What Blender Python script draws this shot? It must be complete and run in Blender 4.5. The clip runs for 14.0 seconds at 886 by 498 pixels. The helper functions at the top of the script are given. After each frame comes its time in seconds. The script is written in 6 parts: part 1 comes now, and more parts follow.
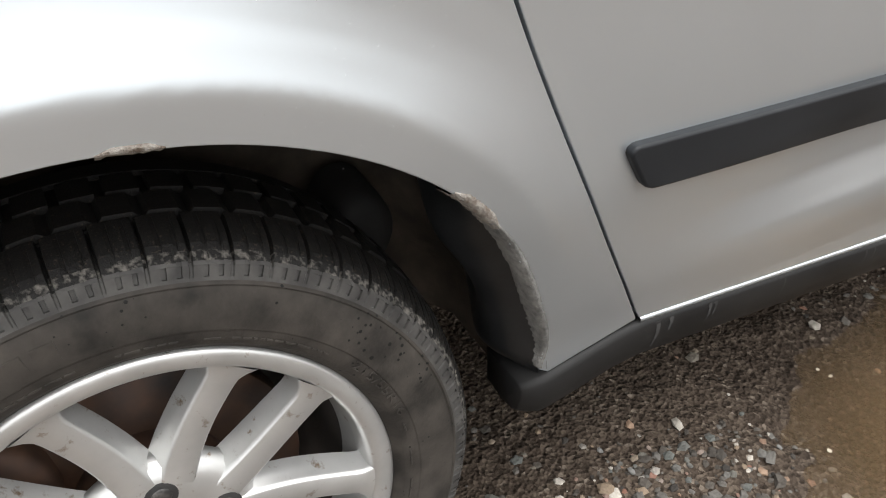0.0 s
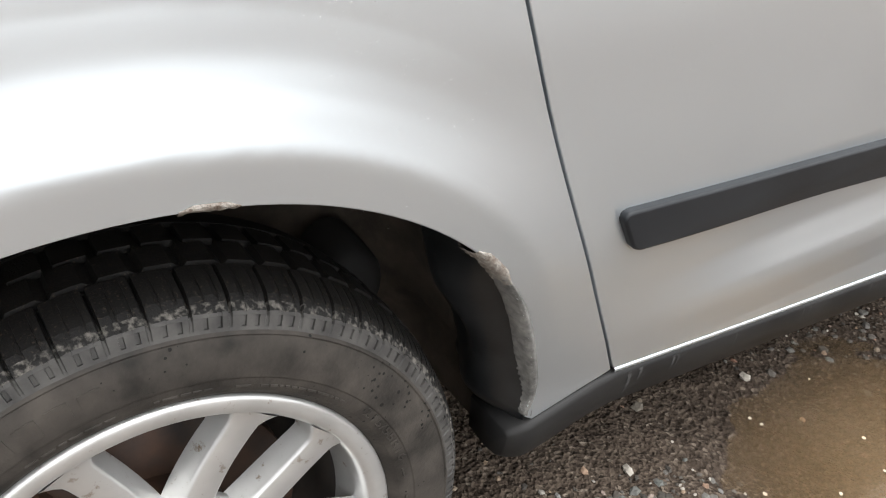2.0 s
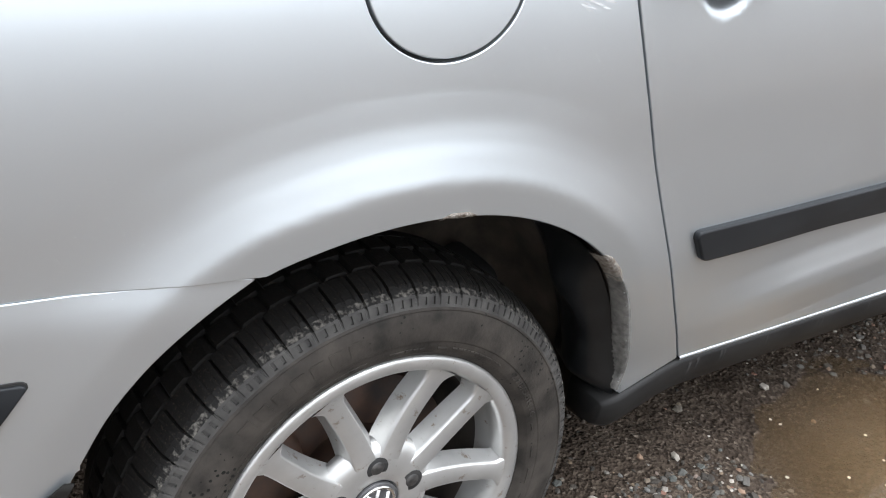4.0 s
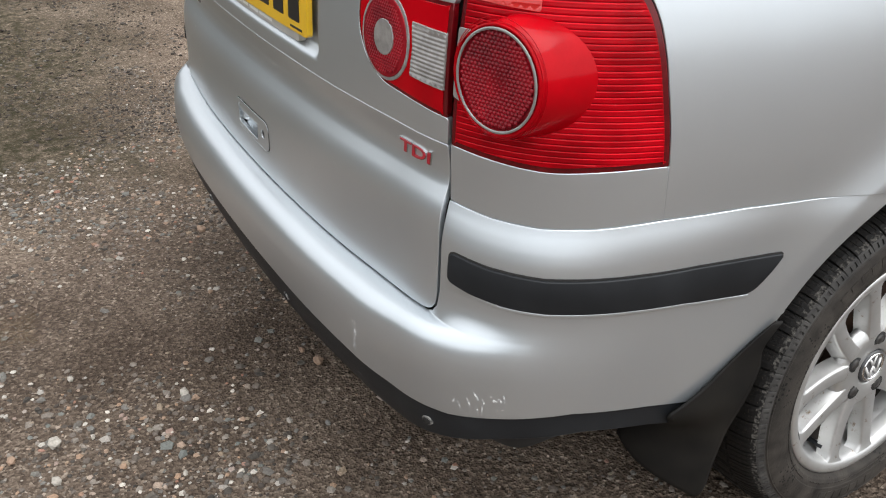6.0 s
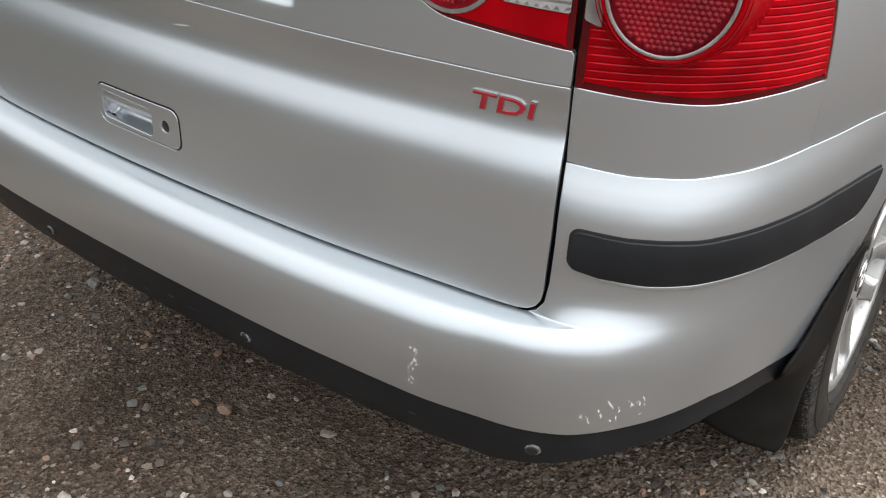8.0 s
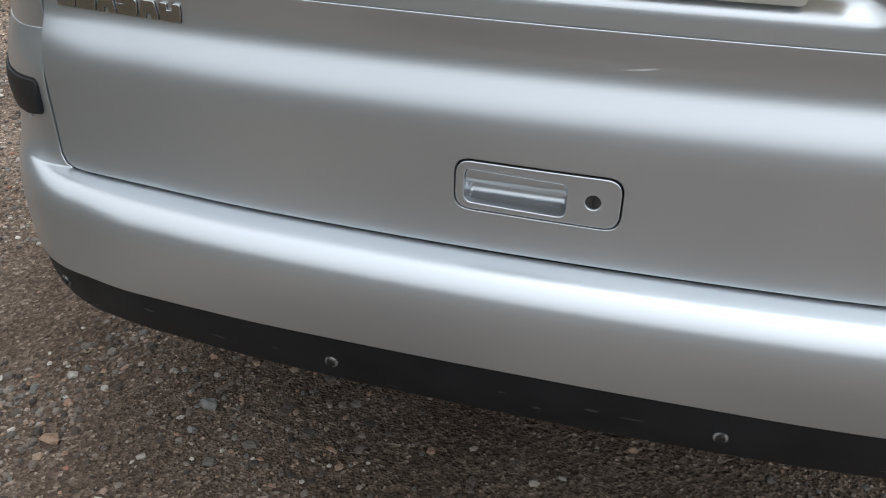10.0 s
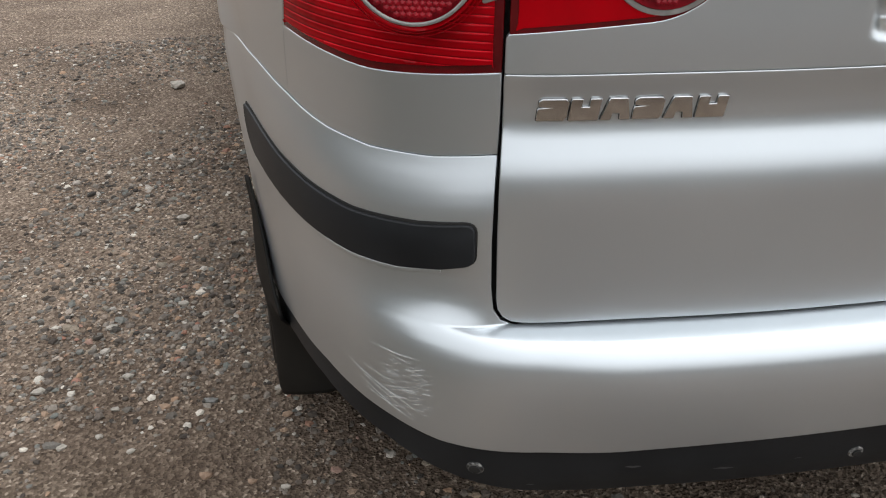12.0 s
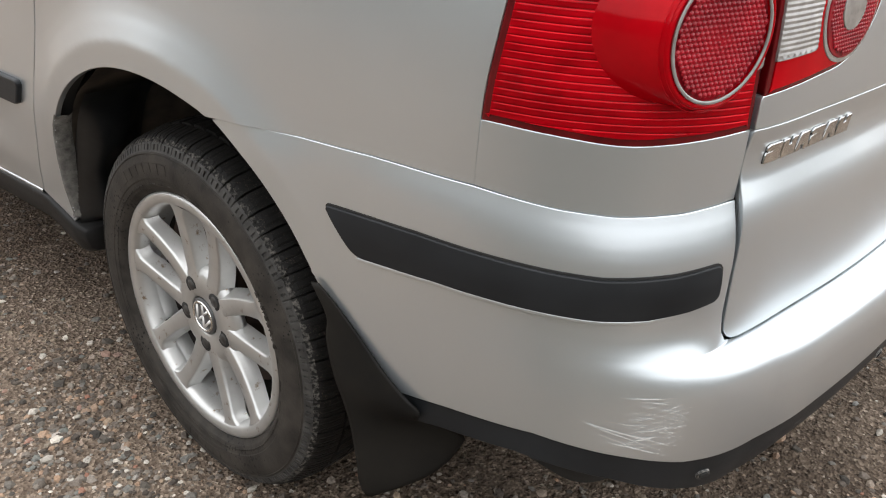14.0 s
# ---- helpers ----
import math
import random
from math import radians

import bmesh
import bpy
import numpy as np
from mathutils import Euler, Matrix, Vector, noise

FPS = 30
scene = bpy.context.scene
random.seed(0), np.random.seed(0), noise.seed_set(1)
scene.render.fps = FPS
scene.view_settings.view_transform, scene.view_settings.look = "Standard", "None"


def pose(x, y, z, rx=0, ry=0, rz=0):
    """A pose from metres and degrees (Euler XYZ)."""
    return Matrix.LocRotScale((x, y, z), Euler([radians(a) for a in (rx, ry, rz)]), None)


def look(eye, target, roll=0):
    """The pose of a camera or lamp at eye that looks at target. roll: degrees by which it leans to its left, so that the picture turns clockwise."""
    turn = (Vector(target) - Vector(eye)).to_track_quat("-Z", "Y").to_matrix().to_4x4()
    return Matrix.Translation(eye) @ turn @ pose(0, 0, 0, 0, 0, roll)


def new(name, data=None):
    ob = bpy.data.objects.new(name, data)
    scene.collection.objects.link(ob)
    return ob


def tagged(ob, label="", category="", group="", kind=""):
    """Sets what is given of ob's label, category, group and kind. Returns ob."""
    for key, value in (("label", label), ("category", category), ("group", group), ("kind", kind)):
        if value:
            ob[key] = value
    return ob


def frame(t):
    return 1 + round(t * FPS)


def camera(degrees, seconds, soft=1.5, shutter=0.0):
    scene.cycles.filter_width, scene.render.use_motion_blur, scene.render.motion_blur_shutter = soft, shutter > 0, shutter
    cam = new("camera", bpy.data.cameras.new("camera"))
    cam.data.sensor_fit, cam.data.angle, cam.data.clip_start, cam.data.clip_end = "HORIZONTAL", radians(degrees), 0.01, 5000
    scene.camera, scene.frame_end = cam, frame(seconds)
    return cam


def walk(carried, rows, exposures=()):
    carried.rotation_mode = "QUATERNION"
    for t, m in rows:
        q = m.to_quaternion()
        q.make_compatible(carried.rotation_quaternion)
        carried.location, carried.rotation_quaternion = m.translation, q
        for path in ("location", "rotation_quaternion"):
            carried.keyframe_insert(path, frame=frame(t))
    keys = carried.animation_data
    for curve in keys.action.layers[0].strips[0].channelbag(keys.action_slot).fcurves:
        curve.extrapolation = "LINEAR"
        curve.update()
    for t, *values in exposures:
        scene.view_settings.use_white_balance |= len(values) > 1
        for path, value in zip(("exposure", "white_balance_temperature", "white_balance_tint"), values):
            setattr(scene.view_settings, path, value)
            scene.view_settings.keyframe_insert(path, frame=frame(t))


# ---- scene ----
cam = camera(54.29, 14.0, soft=1.1)
PATH = [
    (0.0, pose(1.4035, 0.0132, 1.0016, 53.200, 1.992, 62.080)),
    (0.5, pose(1.3654, -0.0200, 0.9926, 53.497, 0.641, 58.843)),
    (1.0, pose(1.3665, -0.0435, 1.0051, 54.930, -1.392, 57.640)),
    (1.5, pose(1.3745, -0.0719, 1.0206, 55.995, -2.624, 57.511)),
    (2.0, pose(1.3901, -0.0936, 1.0366, 56.548, -2.672, 57.333)),
    (2.2, pose(1.3987, -0.1018, 1.0353, 56.963, -2.517, 56.955)),
    (4.3, pose(1.6165, -0.5202, 1.2036, 61.210, -3.296, 57.095)),
    (4.5, pose(1.6726, -0.6018, 1.2604, 61.457, -3.359, 59.302)),
    (5.0, pose(1.6791, -0.8062, 1.3033, 61.445, -2.627, 64.459)),
    (5.5, pose(1.6265, -1.1165, 1.2769, 60.718, -1.982, 64.057)),
    (6.0, pose(1.5431, -1.3065, 1.2619, 60.299, -0.901, 60.121)),
    (6.5, pose(1.3813, -1.3889, 1.2324, 60.186, -1.451, 53.368)),
    (7.0, pose(1.2681, -1.4449, 1.2156, 60.064, -1.267, 48.106)),
    (7.2, pose(1.2231, -1.4655, 1.1961, 59.933, -1.218, 45.891)),
    (9.3, pose(0.5084, -1.5923, 1.0298, 59.124, -2.160, 20.465)),
    (9.5, pose(0.4073, -1.6252, 1.0546, 58.884, -1.546, 18.040)),
    (10.0, pose(0.1211, -1.6502, 1.0727, 58.387, -0.716, 15.806)),
    (10.5, pose(-0.1615, -1.5923, 1.0623, 57.936, -0.282, 13.700)),
    (11.0, pose(-0.3559, -1.6407, 1.0934, 58.587, -0.259, 6.078)),
    (11.5, pose(-0.5988, -1.6750, 1.1115, 60.268, 0.590, -2.368)),
    (12.0, pose(-0.8471, -1.4986, 1.0645, 60.527, -0.299, -11.938)),
    (12.5, pose(-1.0386, -1.4371, 1.0288, 59.798, -4.055, -21.923)),
    (13.0, pose(-1.2738, -1.4192, 1.0871, 60.449, -4.348, -31.158)),
    (13.5, pose(-1.3721, -1.2871, 1.1002, 61.152, -1.988, -39.260)),
    (14.0, pose(-1.4819, -1.1039, 1.1350, 60.936, -2.125, -46.779)),
]

EXPOSURE = [(0.0, 0.52, 6450, 10), (0.5, 0.84, 6450, 10), (1.5, 0.90, 6420, 10), (2.2, 0.86, 6360, 10), (4.4, 0.36, 5920, 10), (5.0, -0.02, 5740, 10), (5.8, 0.14, 6180, 10), (7.0, 0.28, 6450, 10),
            (9.4, -0.08, 6100, 10), (10.5, -0.02, 6120, 10), (12.0, 0.08, 6320, 10), (13.0, 0.44, 6420, 10), (14.0, 0.78, 6420, 10)]
walk(cam, PATH, EXPOSURE)

# ---- world and light: bright overcast sky, broad soft sun ----
world = bpy.data.worlds.new("sky")
scene.world = world
world.use_nodes = True
wn, wl = world.node_tree.nodes, world.node_tree.links
bg = wn["Background"]
sky = wn.new("ShaderNodeTexSky")
sky.sky_type = "NISHITA"
sky.sun_disc = False
sky.sun_elevation, sky.sun_rotation = radians(66), radians(55)
sky.air_density, sky.dust_density, sky.ozone_density = 1.0, 4.0, 1.0
hsv = wn.new("ShaderNodeHueSaturation")
hsv.inputs["Saturation"].default_value = 0.2
wl.new(sky.outputs[0], hsv.inputs["Color"])
wl.new(hsv.outputs[0], bg.inputs["Color"])
bg.inputs["Strength"].default_value = 0.05
# cloud layer: even overcast, brightest overhead
wtc = wn.new("ShaderNodeTexCoord")
sep = wn.new("ShaderNodeSeparateXYZ")
wl.new(wtc.outputs["Generated"], sep.inputs[0])
cloud = wn.new("ShaderNodeValToRGB")
cloud.color_ramp.elements[0].position, cloud.color_ramp.elements[0].color = 0.0, (0.67, 0.667, 0.660, 1)
cloud.color_ramp.elements[1].position, cloud.color_ramp.elements[1].color = 0.95, (1.17, 1.17, 1.165, 1)
wl.new(sep.outputs[2], cloud.inputs[0])
bg2 = wn.new("ShaderNodeBackground")
side = wn.new("ShaderNodeVectorMath")
side.operation, side.inputs[1].default_value = "DOT_PRODUCT", (0.36, 0.0, 0.0)
wl.new(wtc.outputs["Generated"], side.inputs[0])
lean = wn.new("ShaderNodeMath")
lean.operation, lean.inputs[1].default_value, lean.inputs[2].default_value = "MULTIPLY_ADD", 1.0, 1.45
wl.new(side.outputs["Value"], lean.inputs[0])
wl.new(lean.outputs[0], bg2.inputs["Strength"])
wl.new(cloud.outputs[0], bg2.inputs["Color"])
both = wn.new("ShaderNodeAddShader")
wl.new(bg.outputs[0], both.inputs[0])
wl.new(bg2.outputs[0], both.inputs[1])
wl.new(both.outputs[0], wn["World Output"].inputs["Surface"])

sun = new("sun", bpy.data.lights.new("sun", "SUN"))
sun.data.energy, sun.data.angle, sun.data.color = 2.0, radians(50), (1.0, 0.99, 0.975)
sun.matrix_world = look((1.7, 1.2, 4.6), (0, 0, 0))


# ---- materials ----
def mat(name):
    m = bpy.data.materials.new(name)
    m.use_nodes = True
    return m, m.node_tree.nodes, m.node_tree.links, m.node_tree.nodes["Principled BSDF"]


def ramp(nodes, stops):
    r = nodes.new("ShaderNodeValToRGB")
    while len(r.color_ramp.elements) < len(stops):
        r.color_ramp.elements.new(0.5)
    for e, (p, c) in zip(r.color_ramp.elements, stops):
        e.position, e.color = p, (*c, 1) if len(c) == 3 else c
    return r


def noise_tex(nodes, links, scale, detail=4.0, rough=0.55, coord="Object", stretch=(1, 1, 1)):
    tc = nodes.new("ShaderNodeTexCoord")
    mp = nodes.new("ShaderNodeMapping")
    mp.inputs["Scale"].default_value = stretch
    n = nodes.new("ShaderNodeTexNoise")
    n.inputs["Scale"].default_value, n.inputs["Detail"].default_value, n.inputs["Roughness"].default_value = scale, detail, rough
    links.new(tc.outputs[coord], mp.inputs[0])
    links.new(mp.outputs[0], n.inputs["Vector"])
    return n


def bumped(nodes, links, bsdf, height, strength, distance):
    b = nodes.new("ShaderNodeBump")
    b.inputs["Strength"].default_value, b.inputs["Distance"].default_value = strength, distance
    links.new(height, b.inputs["Height"])
    links.new(b.outputs[0], bsdf.inputs["Normal"])
    return b


def rough_map(nodes, links, bsdf, source, lo, hi):
    r = nodes.new("ShaderNodeMapRange")
    r.inputs[3].default_value, r.inputs[4].default_value = lo, hi
    links.new(source, r.inputs[0])
    links.new(r.outputs[0], bsdf.inputs["Roughness"])


def simple(name, colors, rough=(0.4, 0.6), scale=30, metallic=0.0, bump=0.0, bump_scale=200, coat=0.0, dist=0.001, rp=(0.3, 0.7), spec=0.5):
    m, n, l, b = mat(name)
    t = noise_tex(n, l, scale)
    r = ramp(n, [(rp[0], colors[0]), (rp[1], colors[-1])])
    l.new(t.outputs[0], r.inputs[0])
    l.new(r.outputs[0], b.inputs["Base Color"])
    rough_map(n, l, b, t.outputs[0], *rough)
    b.inputs["Metallic"].default_value = metallic
    b.inputs["Coat Weight"].default_value = coat
    b.inputs["Specular IOR Level"].default_value = spec
    b.inputs["Coat Roughness"].default_value = 0.06
    if bump:
        t2 = noise_tex(n, l, bump_scale)
        bumped(n, l, b, t2.outputs[0], bump, dist)
    return m


def paint_material():
    """Metal flake paint under a slightly hazed clear coat."""
    m, n, l, b = mat("silver_paint")
    big = noise_tex(n, l, 3.0, 3)
    r = ramp(n, [(0.2, (0.532, 0.570, 0.596)), (0.8, (0.577, 0.615, 0.640))])
    l.new(big.outputs[0], r.inputs[0])
    l.new(r.outputs[0], b.inputs["Base Color"])
    b.inputs["Metallic"].default_value = 0.84
    rough_map(n, l, b, big.outputs[0], 0.31, 0.35)
    b.inputs["Coat Weight"].default_value = 0.5
    b.inputs["Coat Roughness"].default_value = 0.11
    return m


def ground_material():
    m, n, l, b = mat("gravelly_tarmac")
    big = noise_tex(n, l, 1.3, 5, 0.6)
    mid = noise_tex(n, l, 22, 6, 0.7)
    tc = n.new("ShaderNodeTexCoord")
    vor = n.new("ShaderNodeTexVoronoi")
    vor.inputs["Scale"].default_value = 170
    l.new(tc.outputs["Object"], vor.inputs["Vector"])
    vor2 = n.new("ShaderNodeTexVoronoi")
    vor2.inputs["Scale"].default_value = 75
    l.new(tc.outputs["Object"], vor2.inputs["Vector"])
    grit = ramp(n, [(0.0, (0.048, 0.037, 0.029)), (0.45, (0.104, 0.082, 0.065)), (0.8, (0.180, 0.148, 0.119)), (0.97, (0.36, 0.315, 0.265))])
    l.new(vor.outputs["Color"], grit.inputs[0])
    damp = ramp(n, [(0.36, (0.58, 0.53, 0.49)), (0.62, (1.2, 1.15, 1.10))])
    l.new(big.outputs[0], damp.inputs[0])
    mul = n.new("ShaderNodeMix")
    mul.data_type, mul.blend_type = "RGBA", "MULTIPLY"
    mul.inputs[0].default_value = 1.0
    l.new(grit.outputs[0], mul.inputs[6])
    l.new(damp.outputs[0], mul.inputs[7])
    # dusty strip beside the car's left side, its brighter light put into the colour too
    sx_ = n.new("ShaderNodeSeparateXYZ")
    l.new(tc.outputs["Object"], sx_.inputs[0])
    add = n.new("ShaderNodeMath")
    add.operation, add.inputs[1].default_value = "MULTIPLY_ADD", 1.2
    l.new(big.outputs[0], add.inputs[0])
    l.new(sx_.outputs[0], add.inputs[2])
    dry_lit = n.new("ShaderNodeMapRange")
    dry_lit.inputs[1].default_value, dry_lit.inputs[2].default_value, dry_lit.inputs[3].default_value, dry_lit.inputs[4].default_value = 0.0, -0.55, 1.0, 1.38
    l.new(add.outputs[0], dry_lit.inputs[0])
    dust = n.new("ShaderNodeVectorMath")
    dust.operation = "SCALE"
    l.new(mul.outputs[2], dust.inputs[0])
    l.new(dry_lit.outputs[0], dust.inputs["Scale"])
    # mossy, darker ground well off the tail's left corner
    drift = noise_tex(n, l, 0.55, 5, 0.62)
    wander = n.new("ShaderNodeVectorMath")
    wander.operation, wander.inputs[1].default_value, wander.inputs[2].default_value = "MULTIPLY_ADD", (3.0, 2.2, 0), (-1.5, -1.1, 0)
    l.new(drift.outputs["Color"], wander.inputs[0])
    shifted = n.new("ShaderNodeVectorMath")
    l.new(tc.outputs["Object"], shifted.inputs[0])
    l.new(wander.outputs[0], shifted.inputs[1])
    sp = n.new("ShaderNodeSeparateXYZ")
    l.new(shifted.outputs[0], sp.inputs[0])
    far = n.new("ShaderNodeMapRange")
    far.inputs[1].default_value, far.inputs[2].default_value = -0.75, -1.7
    l.new(sp.outputs[0], far.inputs[0])
    back = n.new("ShaderNodeMapRange")
    back.inputs[1].default_value, back.inputs[2].default_value = -0.15, -1.0
    l.new(sp.outputs[1], back.inputs[0])
    both_ = n.new("ShaderNodeMath")
    both_.operation = "MULTIPLY"
    l.new(far.outputs[0], both_.inputs[0])
    l.new(back.outputs[0], both_.inputs[1])
    wav = n.new("ShaderNodeMath")
    wav.operation = "MULTIPLY"
    l.new(both_.outputs[0], wav.inputs[0])
    mossy = ramp(n, [(0.36, (0.35, 0.35, 0.35)), (0.60, (0.95, 0.95, 0.95))])
    l.new(mid.outputs[0], mossy.inputs[0])
    l.new(mossy.outputs[0], wav.inputs[1])
    moss = n.new("ShaderNodeMix")
    moss.data_type = "RGBA"
    l.new(wav.outputs[0], moss.inputs[0])
    l.new(dust.outputs[0], moss.inputs[6])
    moss.inputs[7].default_value = (0.026, 0.024, 0.011, 1)
    # wet mud round the puddle, with a ragged edge
    far_ = n.new("ShaderNodeVectorMath")
    far_.operation, far_.inputs[1].default_value = "DISTANCE", (1.0, 0.95, 0.0)
    l.new(tc.outputs["Object"], far_.inputs[0])
    rag = n.new("ShaderNodeMath")
    rag.operation, rag.inputs[1].default_value = "MULTIPLY_ADD", 0.9
    l.new(big.outputs[0], rag.inputs[0])
    l.new(far_.outputs["Value"], rag.inputs[2])
    wet = n.new("ShaderNodeMapRange")
    wet.inputs[1].default_value, wet.inputs[2].default_value, wet.inputs[3].default_value, wet.inputs[4].default_value = 1.05, 1.55, 0.52, 1.0
    l.new(rag.outputs[0], wet.inputs[0])
    mud = n.new("ShaderNodeVectorMath")
    mud.operation = "SCALE"
    l.new(moss.outputs[2], mud.inputs[0])
    l.new(wet.outputs[0], mud.inputs["Scale"])
    l.new(mud.outputs[0], b.inputs["Base Color"])
    rough_map(n, l, b, big.outputs[0], 0.75, 0.98)
    b.inputs["Specular IOR Level"].default_value = 0.10
    h = n.new("ShaderNodeMath")
    h.operation = "ADD"
    l.new(vor.outputs["Distance"], h.inputs[0])
    h2 = n.new("ShaderNodeMath")
    h2.operation = "MULTIPLY_ADD"
    h2.inputs[1].default_value = -1.5
    l.new(vor2.outputs["Distance"], h2.inputs[0])
    l.new(mid.outputs[0], h2.inputs[2])
    l.new(h2.outputs[0], h.inputs[1])
    bumped(n, l, b, h.outputs[0], 1.0, 0.0045)
    return m


MIXED = [(0.0, (0.040, 0.036, 0.032)), (0.28, (0.105, 0.092, 0.078)), (0.50, (0.150, 0.140, 0.126)), (0.66, (0.138, 0.144, 0.132)), (0.78, (0.27, 0.205, 0.145)), (0.84, (0.24, 0.120, 0.085)), (0.91, (0.31, 0.285, 0.25)), (0.99, (0.54, 0.495, 0.43))]


def stone_material(tone=1.0, stops=None, gloss=0.10):
    m, n, l, b = mat("stone_chips")
    geo = n.new("ShaderNodeNewGeometry")
    r = ramp(n, stops or [(0.0, (0.048, 0.040, 0.034)), (0.45, (0.138, 0.115, 0.096)), (0.74, (0.21, 0.185, 0.158)), (0.84, (0.29, 0.190, 0.125)), (0.95, (0.29, 0.270, 0.240)), (0.995, (0.42, 0.39, 0.34))])
    l.new(geo.outputs["Random Per Island"], r.inputs[0])
    t = noise_tex(n, l, 260, 3)
    mul = n.new("ShaderNodeMix")
    mul.data_type, mul.blend_type = "RGBA", "OVERLAY"
    mul.inputs[0].default_value = 0.5
    for e in r.color_ramp.elements:
        e.color = [q * tone for q in e.color[:3]] + [1]
    l.new(r.outputs[0], mul.inputs[6])
    l.new(t.outputs[0], mul.inputs[7])
    l.new(mul.outputs[2], b.inputs["Base Color"])
    rough_map(n, l, b, t.outputs[0], 0.82 - gloss, 0.95 - gloss)
    b.inputs["Specular IOR Level"].default_value = gloss
    bumped(n, l, b, t.outputs[0], 0.3, 0.001)
    return m


PAINT = paint_material()
GROUND = ground_material()
STONE = stone_material()
TRIM = simple("black_trim_plastic", [(0.009, 0.010, 0.0115), (0.016, 0.0175, 0.0195)], (0.42, 0.55), 12, bump=0.25, bump_scale=900, dist=0.0004, spec=0.24)
DARK = simple("dark_void", [(0.008, 0.008, 0.008), (0.014, 0.013, 0.012)], (0.7, 0.9), 20)
LINER = simple("arch_liner_plastic", [(0.034, 0.0295, 0.0250), (0.105, 0.086, 0.069)], (0.5, 0.85), 16, bump=0.4, bump_scale=60, dist=0.003, spec=0.18)
TREAD = simple("tread_rubber", [(0.0065, 0.006, 0.0056), (0.075, 0.058, 0.042)], (0.5, 0.8), 420, bump=0.6, bump_scale=600, dist=0.0010, rp=(0.58, 0.82), spec=0.18)
RUBBER = simple("tyre_rubber", [(0.013, 0.0118, 0.0105), (0.048, 0.042, 0.036)], (0.5, 0.85), 26, bump=0.5, bump_scale=190, dist=0.0012, spec=0.18)


def wet_specks(m):
    """Small dark splashes, thick in some patches and absent in others."""
    n, l = m.node_tree.nodes, m.node_tree.links
    b = next(q for q in n if q.type == "BSDF_PRINCIPLED")
    source = b.inputs["Base Color"].links[0].from_socket
    tc = n.new("ShaderNodeTexCoord")
    cell = n.new("ShaderNodeTexVoronoi")
    cell.inputs["Scale"].default_value = 130
    l.new(tc.outputs["Object"], cell.inputs["Vector"])
    patch = noise_tex(n, l, 11, 3)
    size = n.new("ShaderNodeMapRange")
    size.inputs[1].default_value, size.inputs[2].default_value, size.inputs[3].default_value, size.inputs[4].default_value = 0.46, 0.66, 0.0, 0.34
    l.new(patch.outputs[0], size.inputs[0])
    less = n.new("ShaderNodeMath")
    less.operation = "LESS_THAN"
    l.new(cell.outputs["Distance"], less.inputs[0])
    l.new(size.outputs[0], less.inputs[1])
    mix = n.new("ShaderNodeMix")
    mix.data_type = "RGBA"
    l.new(less.outputs[0], mix.inputs[0])
    l.new(source, mix.inputs[6])
    mix.inputs[7].default_value = (0.006, 0.0055, 0.005, 1)
    l.new(mix.outputs[2], b.inputs["Base Color"])


wet_specks(RUBBER)
SHOULDER = simple("shoulder_rubber", [(0.022, 0.021, 0.020), (0.060, 0.057, 0.053)], (0.5, 0.75), 40, bump=0.3, bump_scale=300, dist=0.0006, spec=0.25)
RED = simple("red_lens", [(0.27, 0.0005, 0.0035), (0.40, 0.0008, 0.005)], (0.12, 0.2), 12, coat=0.13, spec=0.06)
DEEP_RED = simple("deep_red_lens", [(0.07, 0.001, 0.003), (0.11, 0.002, 0.004)], (0.2, 0.3), 40, coat=0.3, spec=0.3)
EMBLEM = simple("satin_chrome", [(0.62, 0.61, 0.60), (0.72, 0.71, 0.70)], (0.3, 0.4), 60, metallic=0.4)


def alloy_material():
    m, n, l, b = mat("alloy_silver")
    t, spots = noise_tex(n, l, 25), noise_tex(n, l, 55, 5, 0.7)
    r = ramp(n, [(0.3, (0.43, 0.43, 0.42)), (0.7, (0.50, 0.498, 0.487))])
    l.new(t.outputs[0], r.inputs[0])
    d = ramp(n, [(0.61, (1, 1, 1)), (0.72, (0.42, 0.30, 0.20))])
    l.new(spots.outputs[0], d.inputs[0])
    mul = n.new("ShaderNodeMix")
    mul.data_type, mul.blend_type = "RGBA", "MULTIPLY"
    mul.inputs[0].default_value = 1.0
    l.new(r.outputs[0], mul.inputs[6])
    l.new(d.outputs[0], mul.inputs[7])
    l.new(mul.outputs[2], b.inputs["Base Color"])
    b.inputs["Metallic"].default_value = 0.72
    rough_map(n, l, b, t.outputs[0], 0.30, 0.40)
    return m


ALLOY = alloy_material()
CHROME = simple("chrome", [(0.78, 0.78, 0.77), (0.85, 0.85, 0.84)], (0.10, 0.18), 30, metallic=1.0)
DUSTY = simple("dusty_rubber", [(0.012, 0.0115, 0.0108), (0.115, 0.107, 0.095)], (0.7, 0.95), 170, bump=0.7, bump_scale=500, dist=0.0014, rp=(0.46, 0.66), spec=0.18)
BRAKE = simple("rusty_disc", [(0.010, 0.0065, 0.005), (0.075, 0.034, 0.017)], (0.5, 0.8), 18, bump=0.3, bump_scale=90)
BARREL = simple("brake_dust_grime", [(0.010, 0.008, 0.007), (0.045, 0.036, 0.030)], (0.6, 0.9), 22, bump=0.3, bump_scale=90)
BOLT = simple("dull_bolt", [(0.03, 0.03, 0.03), (0.09, 0.085, 0.08)], (0.4, 0.6), 120, metallic=0.6)
